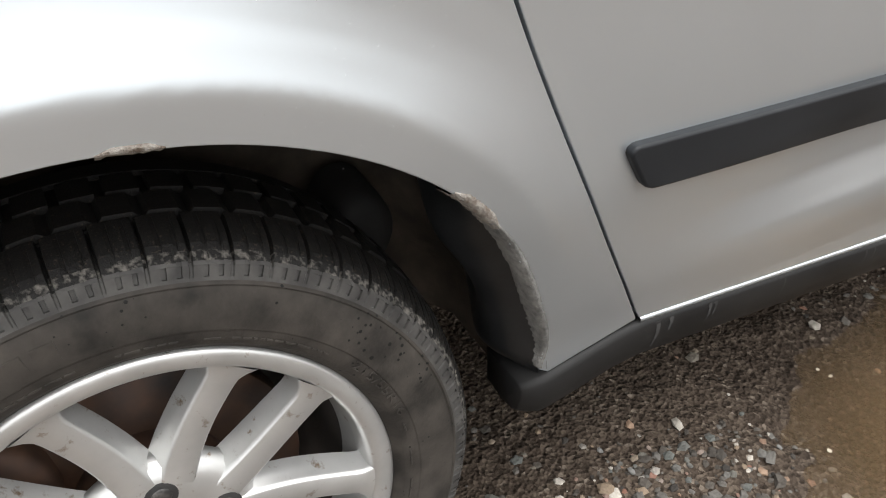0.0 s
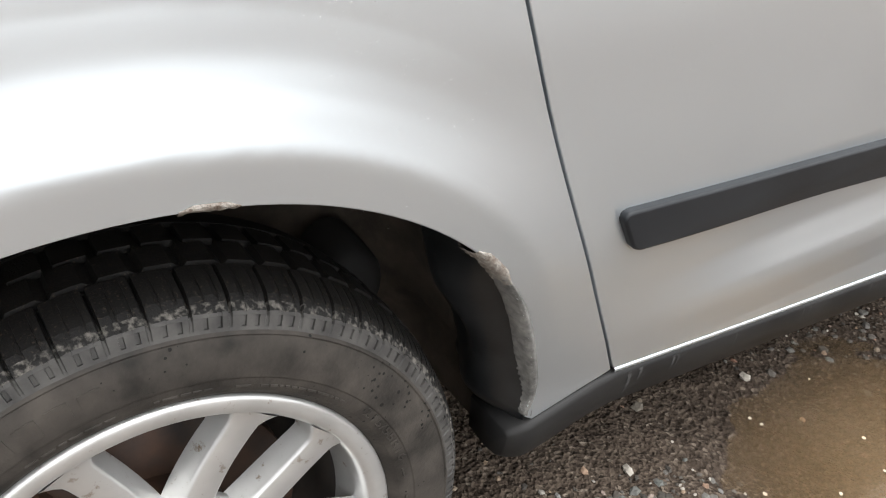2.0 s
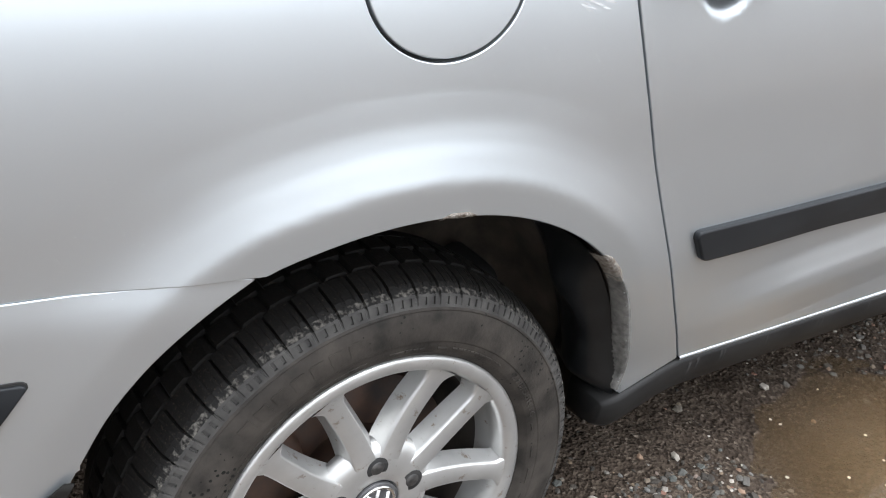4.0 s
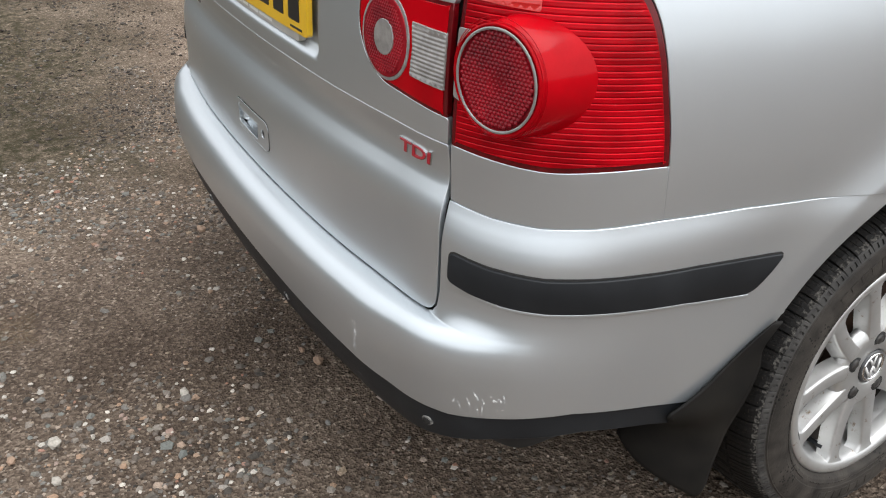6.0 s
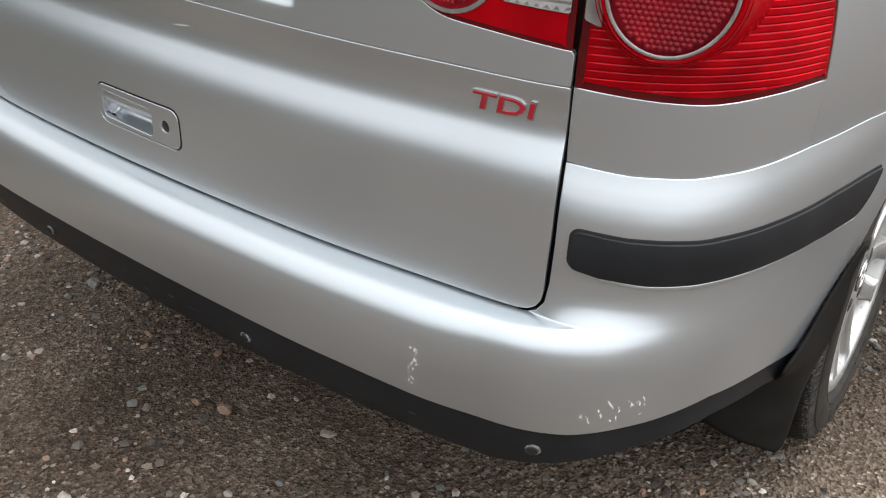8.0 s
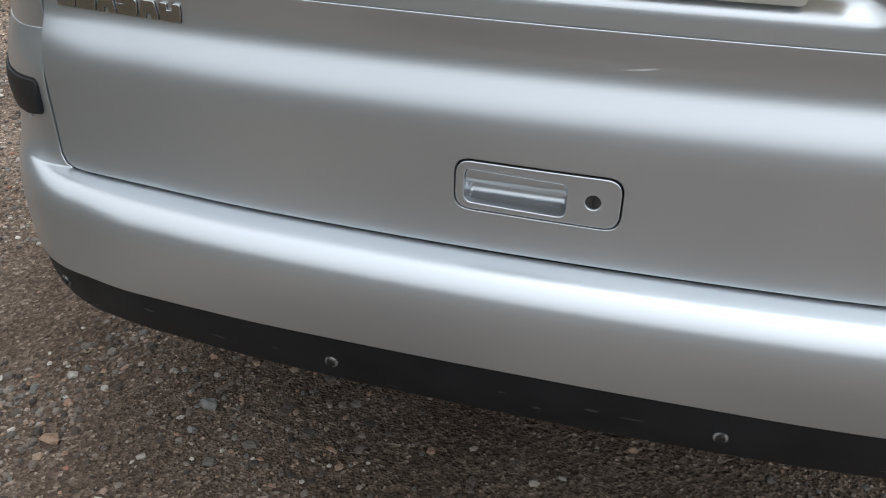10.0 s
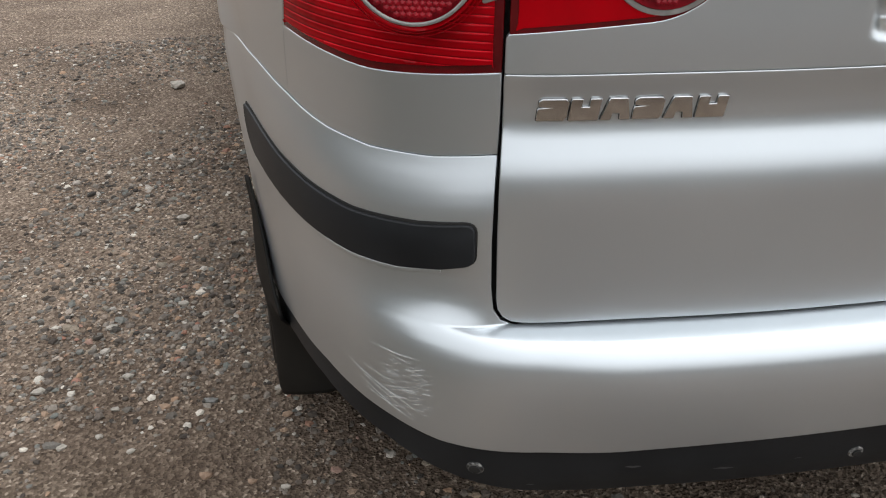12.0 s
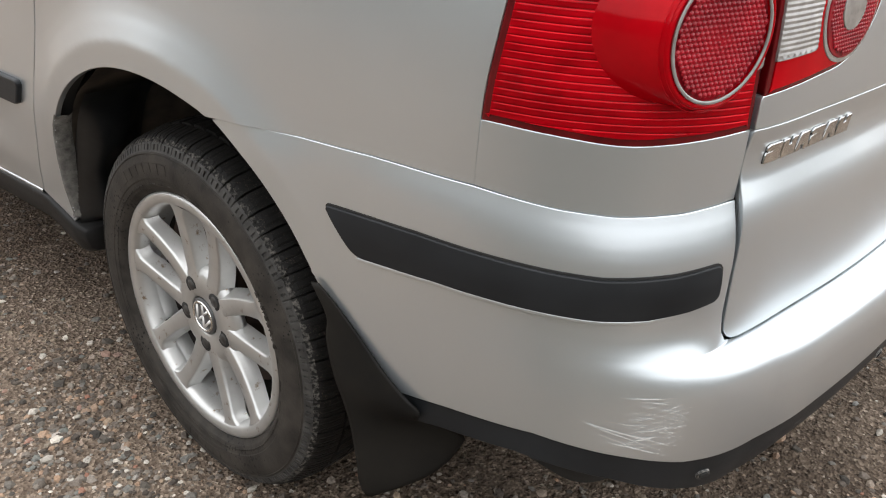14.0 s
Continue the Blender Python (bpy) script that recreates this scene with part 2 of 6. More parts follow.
CAP = simple("cap_grey", [(0.03, 0.03, 0.032), (0.06, 0.06, 0.062)], (0.3, 0.45), 60, coat=0.3)
SILL = simple("sill_plastic", [(0.007, 0.007, 0.0072), (0.016, 0.0155, 0.015)], (0.40, 0.6), 6, bump=0.2, bump_scale=500, dist=0.0006, spec=0.18)
FLAP = simple("flap_plastic", [(0.006, 0.006, 0.006), (0.0165, 0.0148, 0.0125)], (0.50, 0.70), 9, bump=0.15, bump_scale=300, dist=0.0008, spec=0.10)
GLASS_DARK = simple("tinted_glass", [(0.012, 0.014, 0.015), (0.016, 0.018, 0.019)], (0.03, 0.06), 5, coat=1.0)


# ---- body surface: s runs round the car from the middle of the tail, z is height ----
def curve1(xs, ys):
    xs, ys = np.array(xs, float), np.array(ys, float)
    d = np.diff(ys) / np.diff(xs)
    m = np.r_[d[0], [(0 if a * b <= 0 else 2 * a * b / (a + b)) for a, b in zip(d[:-1], d[1:])], d[-1]]

    def f(x):
        x = np.clip(np.asarray(x, float), xs[0], xs[-1])
        i = np.clip(np.searchsorted(xs, x) - 1, 0, len(xs) - 2)
        w = xs[i + 1] - xs[i]
        u = (x - xs[i]) / w
        return ((2 * u**3 - 3 * u**2 + 1) * ys[i] + (u**3 - 2 * u**2 + u) * w * m[i]
                + (3 * u**2 - 2 * u**3) * ys[i + 1] + (u**3 - u**2) * w * m[i + 1])
    return f


def smooth(x, a, b):
    u = np.clip((np.asarray(x, float) - a) / (b - a), 0, 1)
    return u * u * (3 - 2 * u)


PLAN = [(-0.3, -0.808), (0, -0.816), (0.3, -0.808), (0.5, -0.789), (0.63, -0.7685), (0.722, -0.719), (0.786, -0.643), (0.823, -0.555),
        (0.850, -0.45), (0.870, -0.355), (0.886, -0.22), (0.895, -0.05), (0.899, 0.2), (0.902, 0.6), (0.903, 1.2), (0.902, 2.0),
        (0.895, 2.7), (0.86, 3.1), (0.76, 3.4), (0.5, 3.62), (0.25, 3.69), (0, 3.71), (-0.25, 3.69)]
pts = []
for i in range(1, len(PLAN) - 2):
    p0, p1, p2, p3 = [np.array(p) for p in PLAN[i - 1:i + 3]]
    for u in np.linspace(0, 1, 60, endpoint=False):
        pts.append(0.5 * (2 * p1 + (p2 - p0) * u + (2 * p0 - 5 * p1 + 4 * p2 - p3) * u * u + (3 * p1 - p0 - 3 * p2 + p3) * u**3))
PTS = np.array(pts + [np.array(PLAN[-2])])
ARC = np.r_[0, np.cumsum(np.linalg.norm(np.diff(PTS, axis=0), axis=1))]
TAN = np.gradient(PTS, axis=0)
TAN /= np.linalg.norm(TAN, axis=1)[:, None]
for _ in range(30):
    TAN[1:-1] = (TAN[:-2] + 2 * TAN[1:-1] + TAN[2:]) / 4
S_END = ARC[-1]


def s_of_y(y):
    """Distance round the car of the side's point at that y."""
    k = (PTS[:, 0] > 0.64)
    return np.interp(y, PTS[k, 1], ARC[k])


HUB_Z = 0.316
LIP = curve1([0, 2.0, 7.3, 12.3, 21.4, 30.0, 43.8, 52.2, 62.1, 75.3, 87.3, 102.7, 110.5, 118.4, 126.4, 134.3, 143.2, 149.5, 156.7, 164.5, 169.2, 180],
             [0.41, 0.4002, 0.3851, 0.3931, 0.3952, 0.4019, 0.4173, 0.4227, 0.4268, 0.43, 0.4315, 0.4357, 0.4398, 0.4376, 0.4334, 0.4264, 0.4158, 0.412, 0.4148, 0.4256, 0.4479, 0.47])
TAILGATE = curve1([0.53, 0.5635, 0.58, 0.60, 0.62, 0.64, 0.66, 0.68, 0.70, 0.715, 0.73, 0.745, 0.76, 0.772, 0.785, 0.80, 0.8185, 0.90, 1.0, 1.25],
                  [0.0240, 0.0210, 0.0199, 0.0190, 0.0185, 0.0182, 0.0180, 0.0179, 0.0171, 0.0152, 0.0113, 0.0053, -0.0006, -0.0027, -0.0026, -0.0004, 0.0030, 0.0015, -0.007, -0.047])
SIDE = curve1([0.3, 0.385, 0.45, 0.5, 0.6, 0.742, 0.8, 0.85, 0.90, 0.95, 1.0, 1.05, 1.1, 1.25],
              [-0.030, -0.024, -0.013, -0.007, 0, -0.001, -0.0005, -0.002, -0.0052, -0.0102, -0.0178, -0.0280, -0.0410, -0.095])
DOOR_FOLD = curve1([0.38, 0.40, 0.43, 0.455, 0.48, 0.51, 0.54, 0.58, 0.62], [0.002, 0.005, 0.007, 0.0045, -0.004, -0.012, -0.0125, -0.005, 0])
B_UP = curve1([0.3, 0.42, 0.56, 0.60, 0.66, 0.675, 0.69, 0.705, 0.72, 0.733, 0.743], [0.85, 0.95, 1, 1, 1, 0.97, 0.88, 0.70, 0.45, 0.20, 0.02])
B_LOW = curve1([0.33, 0.36, 0.386, 0.42, 0.45, 0.485, 0.50, 0.515, 0.528, 0.538, 0.545, 0.550, 0.5535, 0.5556, 0.5568, 0.5576, 0.5582],
               [0.5, 0.7, 0.83, 0.92, 0.97, 1.0, 0.995, 0.97, 0.925, 0.86, 0.78, 0.69, 0.58, 0.45, 0.30, 0.15, 0])
B_MID = curve1([0.33, 0.36, 0.386, 0.42, 0.45, 0.485, 0.50, 0.515, 0.53, 0.54, 0.55, 0.56, 0.57, 0.58, 0.592, 0.61],
               [0.5, 0.7, 0.83, 0.925, 0.975, 1.0, 0.993, 0.965, 0.88, 0.78, 0.62, 0.42, 0.25, 0.13, 0.05, 0])
B_SOFT = curve1([0.33, 0.36, 0.386, 0.42, 0.45, 0.485, 0.50, 0.52, 0.54, 0.56, 0.58, 0.60, 0.63], [0.5, 0.7, 0.83, 0.93, 0.985, 1.0, 0.975, 0.86, 0.66, 0.40, 0.17, 0.05, 0])
A_UP = curve1([0, 0.58, 0.655, 0.75, 0.9, 1.02, 1.14, 1.36], [0.010, 0.012, 0.019, 0.019, 0.012, 0.005, -0.002, -0.001])
B_EDGE = curve1([0.3, 0.69, 0.70, 0.712, 0.724, 0.734, 0.743], [1, 1, 0.97, 0.84, 0.58, 0.28, 0])
A_EDGE = curve1([0, 0.84, 0.95, 1.02, 1.15, 1.25, 1.40], [0, 0, 0.003, 0.005, 0.006, 0.005, 0.003])
A_LOW = curve1([0, 0.5, 0.6, 0.64, 0.70, 0.75, 0.80, 0.88, 0.97, 1.1, 1.4], [0.068, 0.066, 0.054, 0.046, 0.034, 0.022, 0.013, 0.005, 0.001, 0, 0])


FLARE = curve1([-0.1, 0.026, 0.034, 0.040, 0.048, 0.060, 0.080, 0.100, 0.126], [1, 1, 0.975, 0.90, 0.76, 0.56, 0.27, 0.09, 0])
BTOP_AT = curve1([0.60, 0.642, 0.706, 0.777, 0.84, 0.938, 1.068, 1.18, 1.25, 1.31], [0.742, 0.738, 0.730, 0.727, 0.730, 0.739, 0.742, 0.739, 0.735, 0.730])


def box_mask(s, z, s0, s1, z0, z1, soft):
    return smooth(s, s0 - soft, s0) * (1 - smooth(s, s1, s1 + soft)) * smooth(z, z0 - soft, z0) * (1 - smooth(z, z1, z1 + soft))


def ledge_profile(a, z):
    """The bumper's step: a flat ledge below the tailgate that softens round the corner."""
    k1, k2 = smooth(a, 0.600, 0.700), smooth(a, 0.70, 0.84)
    return (B_LOW(z) * (1 - k1) + B_MID(z) * k1) * (1 - k2) + B_SOFT(z) * k2


def offset(s, z, kind):
    a = np.abs(s)
    y = np.interp(a, ARC, PTS[:, 1])
    r = np.hypot(y, z - HUB_Z)
    ang = np.degrees(np.arctan2(z - HUB_Z, y))
    gap = r - LIP(np.clip(ang, 0, 180))
    flare = 0.0155 * FLARE(gap) * smooth(ang, 15, 60) * (1 - smooth(ang, 120, 165)) * (y > -0.6) * (y < 0.7)
    if kind == "bumper":
        return A_UP(a) * B_UP(z + 0.742 - BTOP_AT(a)) + A_EDGE(a) * B_EDGE(z + 0.742 - BTOP_AT(a)) + A_LOW(a) * ledge_profile(a, z) + 0.6 * flare
    d = TAILGATE(z) if kind == "tail" else SIDE(z) + flare
    d = d + DOOR_FOLD(z) * smooth(y, 0.42, 0.80) * (1 - smooth(y, 2.0, 2.4))
    bowl = np.hypot((y - 0.418) / 0.052, (z - 0.954) / 0.051)
    d = d - 0.024 * (1 - smooth(bowl, 0.15, 1.0)) * (s > 0) * (kind == "body")
    d = d - 0.016 * box_mask(s, z, -0.281, 0.281, 0.862, 1.03, 0.023) * (kind == "tail")
    return d


def S(s, z, kind, lift=0.0):
    s, z = np.asarray(s, float), np.asarray(z, float)
    a = np.abs(s)
    d = offset(s, z, kind) + (lift(s, z) if callable(lift) else lift)
    tx, ty = np.interp(a, ARC, TAN[:, 0]), np.interp(a, ARC, TAN[:, 1])
    k = np.hypot(tx, ty)
    x = np.interp(a, ARC, PTS[:, 0]) + ty / k * d
    y = np.interp(a, ARC, PTS[:, 1]) - tx / k * d
    return np.stack([np.where(s < 0, -x, x), y, z], -1)


def frame_at(s, z, kind, lift=0.0):
    e = 0.0004 if callable(lift) or kind == "bumper" else 0.0015
    ds = S(s + e, z, kind, lift) - S(s - e, z, kind, lift)
    dz = S(s, z + e, kind, lift) - S(s, z - e, kind, lift)
    ds /= np.linalg.norm(ds, axis=-1, keepdims=True)
    dz /= np.linalg.norm(dz, axis=-1, keepdims=True)
    n = np.cross(ds, dz)
    return ds, dz, n / np.linalg.norm(n, axis=-1, keepdims=True)


# ---- mesh helpers ----
def mesh_object(name, verts, faces, material, parent=None, label="", normals=None, flat=False, world=None):
    me = bpy.data.meshes.new(name)
    me.from_pydata([tuple(v) for v in verts], [], [tuple(f) for f in faces])
    me.materials.append(material)
    me.shade_flat() if flat else me.shade_smooth()
    if normals is not None:
        me.normals_split_custom_set_from_vertices([tuple(n) for n in normals])
    ob = new(name, me)
    ob.parent = parent
    if label:
        ob["label"] = label
    return ob


def part(name, bm, material, parent, label="", smooth_shade=True):
    me = bpy.data.meshes.new(name)
    bm.to_mesh(me)
    bm.free()
    me.materials.append(material)
    me.shade_smooth() if smooth_shade else me.shade_flat()
    ob = new(name, me)
    ob.parent = parent
    if label:
        ob["label"] = label
    return ob


def inside(p, poly):
    x, y = p[:, 0], p[:, 1]
    ok = np.zeros(len(p), bool)
    for (x0, y0), (x1, y1) in zip(poly, np.roll(poly, -1, axis=0)):
        c = (y0 > y) != (y1 > y)
        with np.errstate(divide="ignore", invalid="ignore"):
            ok ^= c & (x < (x1 - x0) * (y - y0) / (y1 - y0) + x0)
    return ok


def resample(poly, h):
    out = []
    for a, b in zip(poly, poly[1:] + poly[:1]):
        a, b = np.array(a, float), np.array(b, float)
        k = max(1, int(np.ceil(np.linalg.norm(b - a) / h)))
        out += [a + (b - a) * i / k for i in range(k)]
    return np.array(out)


def area2(p):
    q = np.roll(p, -1, axis=0)
    return (p[:, 0] * q[:, 1] - q[:, 0] * p[:, 1]).sum()


def rounded(poly, radius, n=5):
    """Corners of a polygon rounded off; radius is one number or one for each corner."""
    out = []
    k = len(poly)
    rs = radius if isinstance(radius, (list, tuple)) else [radius] * k
    for i in range(k):
        p, a, b = np.array(poly[i], float), np.array(poly[i - 1], float), np.array(poly[(i + 1) % k], float)
        la, lb = np.linalg.norm(a - p), np.linalg.norm(b - p)
        r = min(rs[i], 0.45 * la, 0.45 * lb)
        if r < 1e-5:
            out.append(tuple(p))
            continue
        p0, p1 = p + (a - p) / la * r, p + (b - p) / lb * r
        out += [tuple((1 - u) ** 2 * p0 + 2 * u * (1 - u) * p + u * u * p1) for u in np.linspace(0, 1, n)]
    return out


from mathutils.geometry import delaunay_2d_cdt


def panel(name, poly, kind, material, parent, h=0.012, holes=(), lift=0.0, depth=0.010, label="", mirror=False, edge=0.0015, hz=None, warp=None):
    """A shaped sheet of the body: an outline in (s, z), bent over the body surface, with a rounded rim turned inwards."""
    def bend(q):
        return np.array(q, float) if warp is None else np.stack([np.array(q)[:, 0], np.interp(np.array(q)[:, 1], *warp)], 1)

    def unbend(q):
        return q if warp is None else np.stack([q[:, 0], np.interp(q[:, 1], warp[1], warp[0])], 1)

    loops = [resample([tuple(p) for p in bend(q)], min(h, 2.5 * hz) if hz else h) for q in (poly, *holes)]
    loops = [q if (area2(q) > 0) == (i == 0) else q[::-1] for i, q in enumerate(loops)]
    if mirror:
        loops = [np.stack([-q[:, 0], q[:, 1]], 1)[::-1] for q in loops]
    edge_pts = np.concatenate(loops)
    lo, hi = loops[0].min(0), loops[0].max(0)
    hx = h if np.isscalar(h) else h[0]
    zr = np.arange(lo[1] + (hz or hx) / 2, hi[1], hz or hx * 0.8)
    gx, gz = np.meshgrid(np.arange(lo[0] + hx / 2, hi[0], hx), zr)
    grid = np.stack([gx.ravel(), gz.ravel()], 1)
    ok = inside(grid, loops[0])
    for q in loops[1:]:
        ok &= ~inside(grid, q)
    grid = grid[ok]
    near = np.full(len(grid), 9.0)
    for p in edge_pts:
        near = np.minimum(near, (grid[:, 0] - p[0]) ** 2 + (grid[:, 1] - p[1]) ** 2)
    grid = grid[near > (0.55 * (hz or hx)) ** 2]
    edges, base = [], 0
    for q in loops:
        edges += [(base + i, base + (i + 1) % len(q)) for i in range(len(q))]
        base += len(q)
    allp = np.concatenate([edge_pts, grid])
    vs, _, tris, vo, _, _ = delaunay_2d_cdt([Vector(p) for p in allp], edges, [], 0, 1e-7)
    co = np.array([tuple(v) for v in vs])
    tris = np.array([t for t in tris if len(t) == 3])
    cen = co[tris].mean(1)
    ok = inside(cen, loops[0])
    for q in loops[1:]:
        ok &= ~inside(cen, q)
    tris = tris[ok]
    co = unbend(co)
    s, z = co[:, 0], co[:, 1]
    verts = S(s, z, kind, lift)
    _, _, nor = frame_at(s, z, kind, lift)
    verts, nor, faces = list(verts), list(nor), [tuple(t) for t in tris]
    for q in loops:
        t2 = np.roll(q, -1, axis=0) - np.roll(q, 1, axis=0)
        t2 /= np.linalg.norm(t2, axis=1)[:, None] + 1e-12
        o2 = np.stack([t2[:, 1], -t2[:, 0]], 1)
        q = unbend(q)
        ds, dz, n3 = frame_at(q[:, 0], q[:, 1], kind, lift)
        o3 = ds * o2[:, :1] + dz * o2[:, 1:]
        b3 = S(q[:, 0], q[:, 1], kind, lift)
        rings = [(b3, n3), (b3 + o3 * edge * 0.7 - n3 * edge * 0.3, (n3 + o3) * 0.7071), (b3 + o3 * edge - n3 * edge, o3), (b3 + o3 * edge - n3 * depth, o3)]
        k, start = len(q), len(verts)
        for v, nn in rings:
            verts += list(v)
            nor += list(nn)
        for j in range(3):
            for i in range(k):
                a, b = start + j * k + i, start + j * k + (i + 1) % k
                faces.append((a, a + k, b + k, b))
    return mesh_object(name, verts, faces, material, parent, label, normals=nor)


def inset(poly, d):
    p = resample([tuple(q) for q in poly], 0.012)
    if area2(p) < 0:
        p = p[::-1]
    t = np.roll(p, -1, axis=0) - np.roll(p, 1, axis=0)
    t /= np.linalg.norm(t, axis=1)[:, None]
    return [(float(a - d * tz), float(b + d * ts)) for (a, b), (ts, tz) in zip(p, t)]


def arc_loop(cs, cz, rs, rz, n=48):
    return [(cs + rs * math.cos(2 * math.pi * i / n), cz + rz * math.sin(2 * math.pi * i / n)) for i in range(n)]


def lip_points(a0, a1, n, grow=0.0):
    """The wheel arch's edge as (s, z), between two angles about the hub."""
    out = []
    for a in np.linspace(a0, a1, n):
        r = float(LIP(a)) + grow
        out.append((float(s_of_y(r * math.cos(radians(a)))), HUB_Z + r * math.sin(radians(a))))
    return out


# ---- the car ----
car = tagged(new("car"), "silver people carrier with black trim strips, parked on gravelly tarmac", "car")

BTOP = [(0.642, 0.738), (0.706, 0.730), (0.777, 0.727), (0.84, 0.730), (0.938, 0.739), (1.068, 0.742), (1.18, 0.739), (1.25, 0.735), (1.31, 0.730)]
GAP = [(0.225, 1.20), (0.257, 1.031), (0.280, 0.922), (0.322, 0.793), (0.355, 0.706), (0.381, 0.652), (0.42, 0.558), (0.461, 0.474), (0.501, 0.384)]
GAP_FIT = np.polyfit([p[1] for p in GAP], [p[0] for p in GAP], 3)
GAP = [(float(np.polyval(GAP_FIT, z)), float(z)) for z in np.linspace(1.20, 0.384, 60)]
LAMP_LOW = [(0.641, 0.819), (0.694, 0.814), (0.74, 0.810), (0.788, 0.808), (0.855, 0.813), (0.932, 0.817)]
LAMP_EDGE = [(0.932, 0.817), (0.928, 0.86), (0.919, 0.916), (0.912, 0.955), (0.899, 0.999), (0.877, 1.035), (0.858, 1.047), (0.820, 1.061), (0.767, 1.064), (0.70, 1.063), (0.641, 1.052)]


def eased(points, n=6):
    """The same run of points with soft bends between them."""
    p = [np.array(q) for q in [points[0], *points, points[-1]]]
    out = [tuple(points[0])]
    for p0, p1, p2, p3 in zip(p, p[1:], p[2:], p[3:]):
        for u in np.linspace(0, 1, n + 1)[1:]:
            q = 0.5 * (2 * p1 + (p2 - p0) * u + (2 * p0 - 5 * p1 + 4 * p2 - p3) * u * u + (3 * p1 - p0 - 3 * p2 + p3) * u**3)
            out.append((float(q[0]), float(q[1])))
    return out


LAMP_EDGE = eased(LAMP_EDGE)
LAMP_LOW = eased(LAMP_LOW, 3)


def side_panels(flip):
    g = 0.0010
    arch = lip_points(110.5, 7.3, 50)
    quarter = ([(s, z + g + 0.0005) for s, z in BTOP[4:]] + arch + [(float(s_of_y(0.392)), 0.357)]
               + [(float(s_of_y(y)) - 0.0034, z) for y, z in GAP[::-1]] + [(0.6405, 1.20), (0.6405, 1.06)] + [(s + 0.003, z + 0.003) for s, z in LAMP_EDGE[::-1][1:]])
    panel("quarter_panel", quarter, "body", PAINT, car, 0.0075, holes=[arc_loop(1.537, 0.976, 0.0905, 0.0795, 72)], mirror=flip)
    if flip is False:
        panel("fuel_flap", arc_loop(1.537, 0.976, 0.0840, 0.0730, 72), "body", PAINT, car, 0.010, mirror=flip, label="round silver fuel filler flap")
    else:
        panel("fuel_blank", arc_loop(1.537, 0.976, 0.0900, 0.0790, 72), "body", PAINT, car, 0.010, mirror=flip, edge=0.0004)
    trim = [(s, z + g) for s, z in BTOP[:4]] + [(0.9362, 0.7395 + g), (0.9325, 0.8145)] + [(s, z - g - 0.001) for s, z in LAMP_LOW[::-1][1:]]
    panel("lamp_trim_panel", trim, "body", PAINT, car, 0.011, mirror=flip)
    door = [(float(s_of_y(y)) + 0.0030, z) for y, z in GAP] + [(float(s_of_y(1.27)), 0.316), (float(s_of_y(1.27)), 1.20)]
    panel("rear_door", door, "body", PAINT, car, 0.0085, mirror=flip)
    front = [(float(s_of_y(1.275)), 0.316), (float(s_of_y(2.3)), 0.29), (float(s_of_y(2.3)), 1.15), (float(s_of_y(1.275)), 1.20)]
    panel("front_door", front, "body", PAINT, car, 0.05, mirror=flip)


def strips(flip):
    bs = rounded([(0.659, 0.6690), (0.712, 0.6620), (0.788, 0.6580), (0.87, 0.6610), (1.0, 0.6650), (1.132, 0.6625), (1.089, 0.608), (0.975, 0.614), (0.85, 0.612), (0.79, 0.610), (0.735, 0.612), (0.69, 0.619), (0.659, 0.628)],
                 [0.008, 0, 0, 0, 0, 0.004, 0.014, 0, 0, 0, 0, 0, 0.008])
    panel("bumper_strip", bs, "bumper", TRIM, car, 0.006, lift=lambda s, z: 0.0036 + 0.0028 * np.sin(np.pi * np.clip((z - 0.608) / 0.058, 0, 1)), depth=0.012, edge=0.0022, mirror=flip, label="black plastic rubbing strip")
    panel("strip_seam", [(a, b + 0.0008) for a, b in inset(bs, -0.0034)], "bumper", DARK, car, 0.010, lift=0.0009, depth=0.004, edge=0.0006, mirror=flip)
    under = [(1.086, 0.6072), (0.975, 0.6128), (0.85, 0.6108), (0.79, 0.6088), (0.735, 0.6108), (0.69, 0.6178)]
    rim = [(a, b - 0.0016) for a, b in under] + [(a, b - 0.0042) for a, b in under[::-1]]
    panel("strip_lip", rim, "bumper", PAINT, car, 0.010, lift=0.0030, depth=0.004, edge=0.0012, mirror=flip)
    y0, y1 = 0.443, 1.255
    ds = rounded([(float(s_of_y(y0)), 0.6225), (float(s_of_y(y0 + 0.023)), 0.579), (float(s_of_y(y1)), 0.579 - 0.085 * (y1 - y0 - 0.023)), (float(s_of_y(y1)), 0.6225 - 0.056 * (y1 - y0))], 0.009)
    panel("door_strip", ds, "body", TRIM, car, 0.012, lift=0.010, depth=0.02, edge=0.004, mirror=flip, label="black plastic rubbing strip")


for flip in (False, True):
    side_panels(flip)
    strips(flip)

# rear bumper, from arch to arch
half = (lip_points(165.5, 112, 30) + [(s, z - 0.0010) for s, z in BTOP[::-1]])
notch = [(0.6425, 0.70), (0.643, 0.65), (0.642, 0.60), (0.639, 0.575), (0.631, 0.5625), (0.615, 0.5580)]
low = [(1.075, 0.418), (1.055, 0.424), (0.95, 0.436), (0.84, 0.442), (0.75, 0.431), (0.68, 0.421), (0.6, 0.423), (0.4, 0.430), (0.2, 0.434)]
right = half + notch
outline = right + [(0, 0.5577)] + [(-s, z) for s, z in right[::-1]] + [(-s, z) for s, z in low] + [(0, 0.436)] + low[::-1]
zz = np.linspace(0.33, 0.80, 4001)
ww = np.r_[0, np.cumsum(np.hypot(np.diff(zz), 0.066 * np.diff(B_LOW(zz))))]
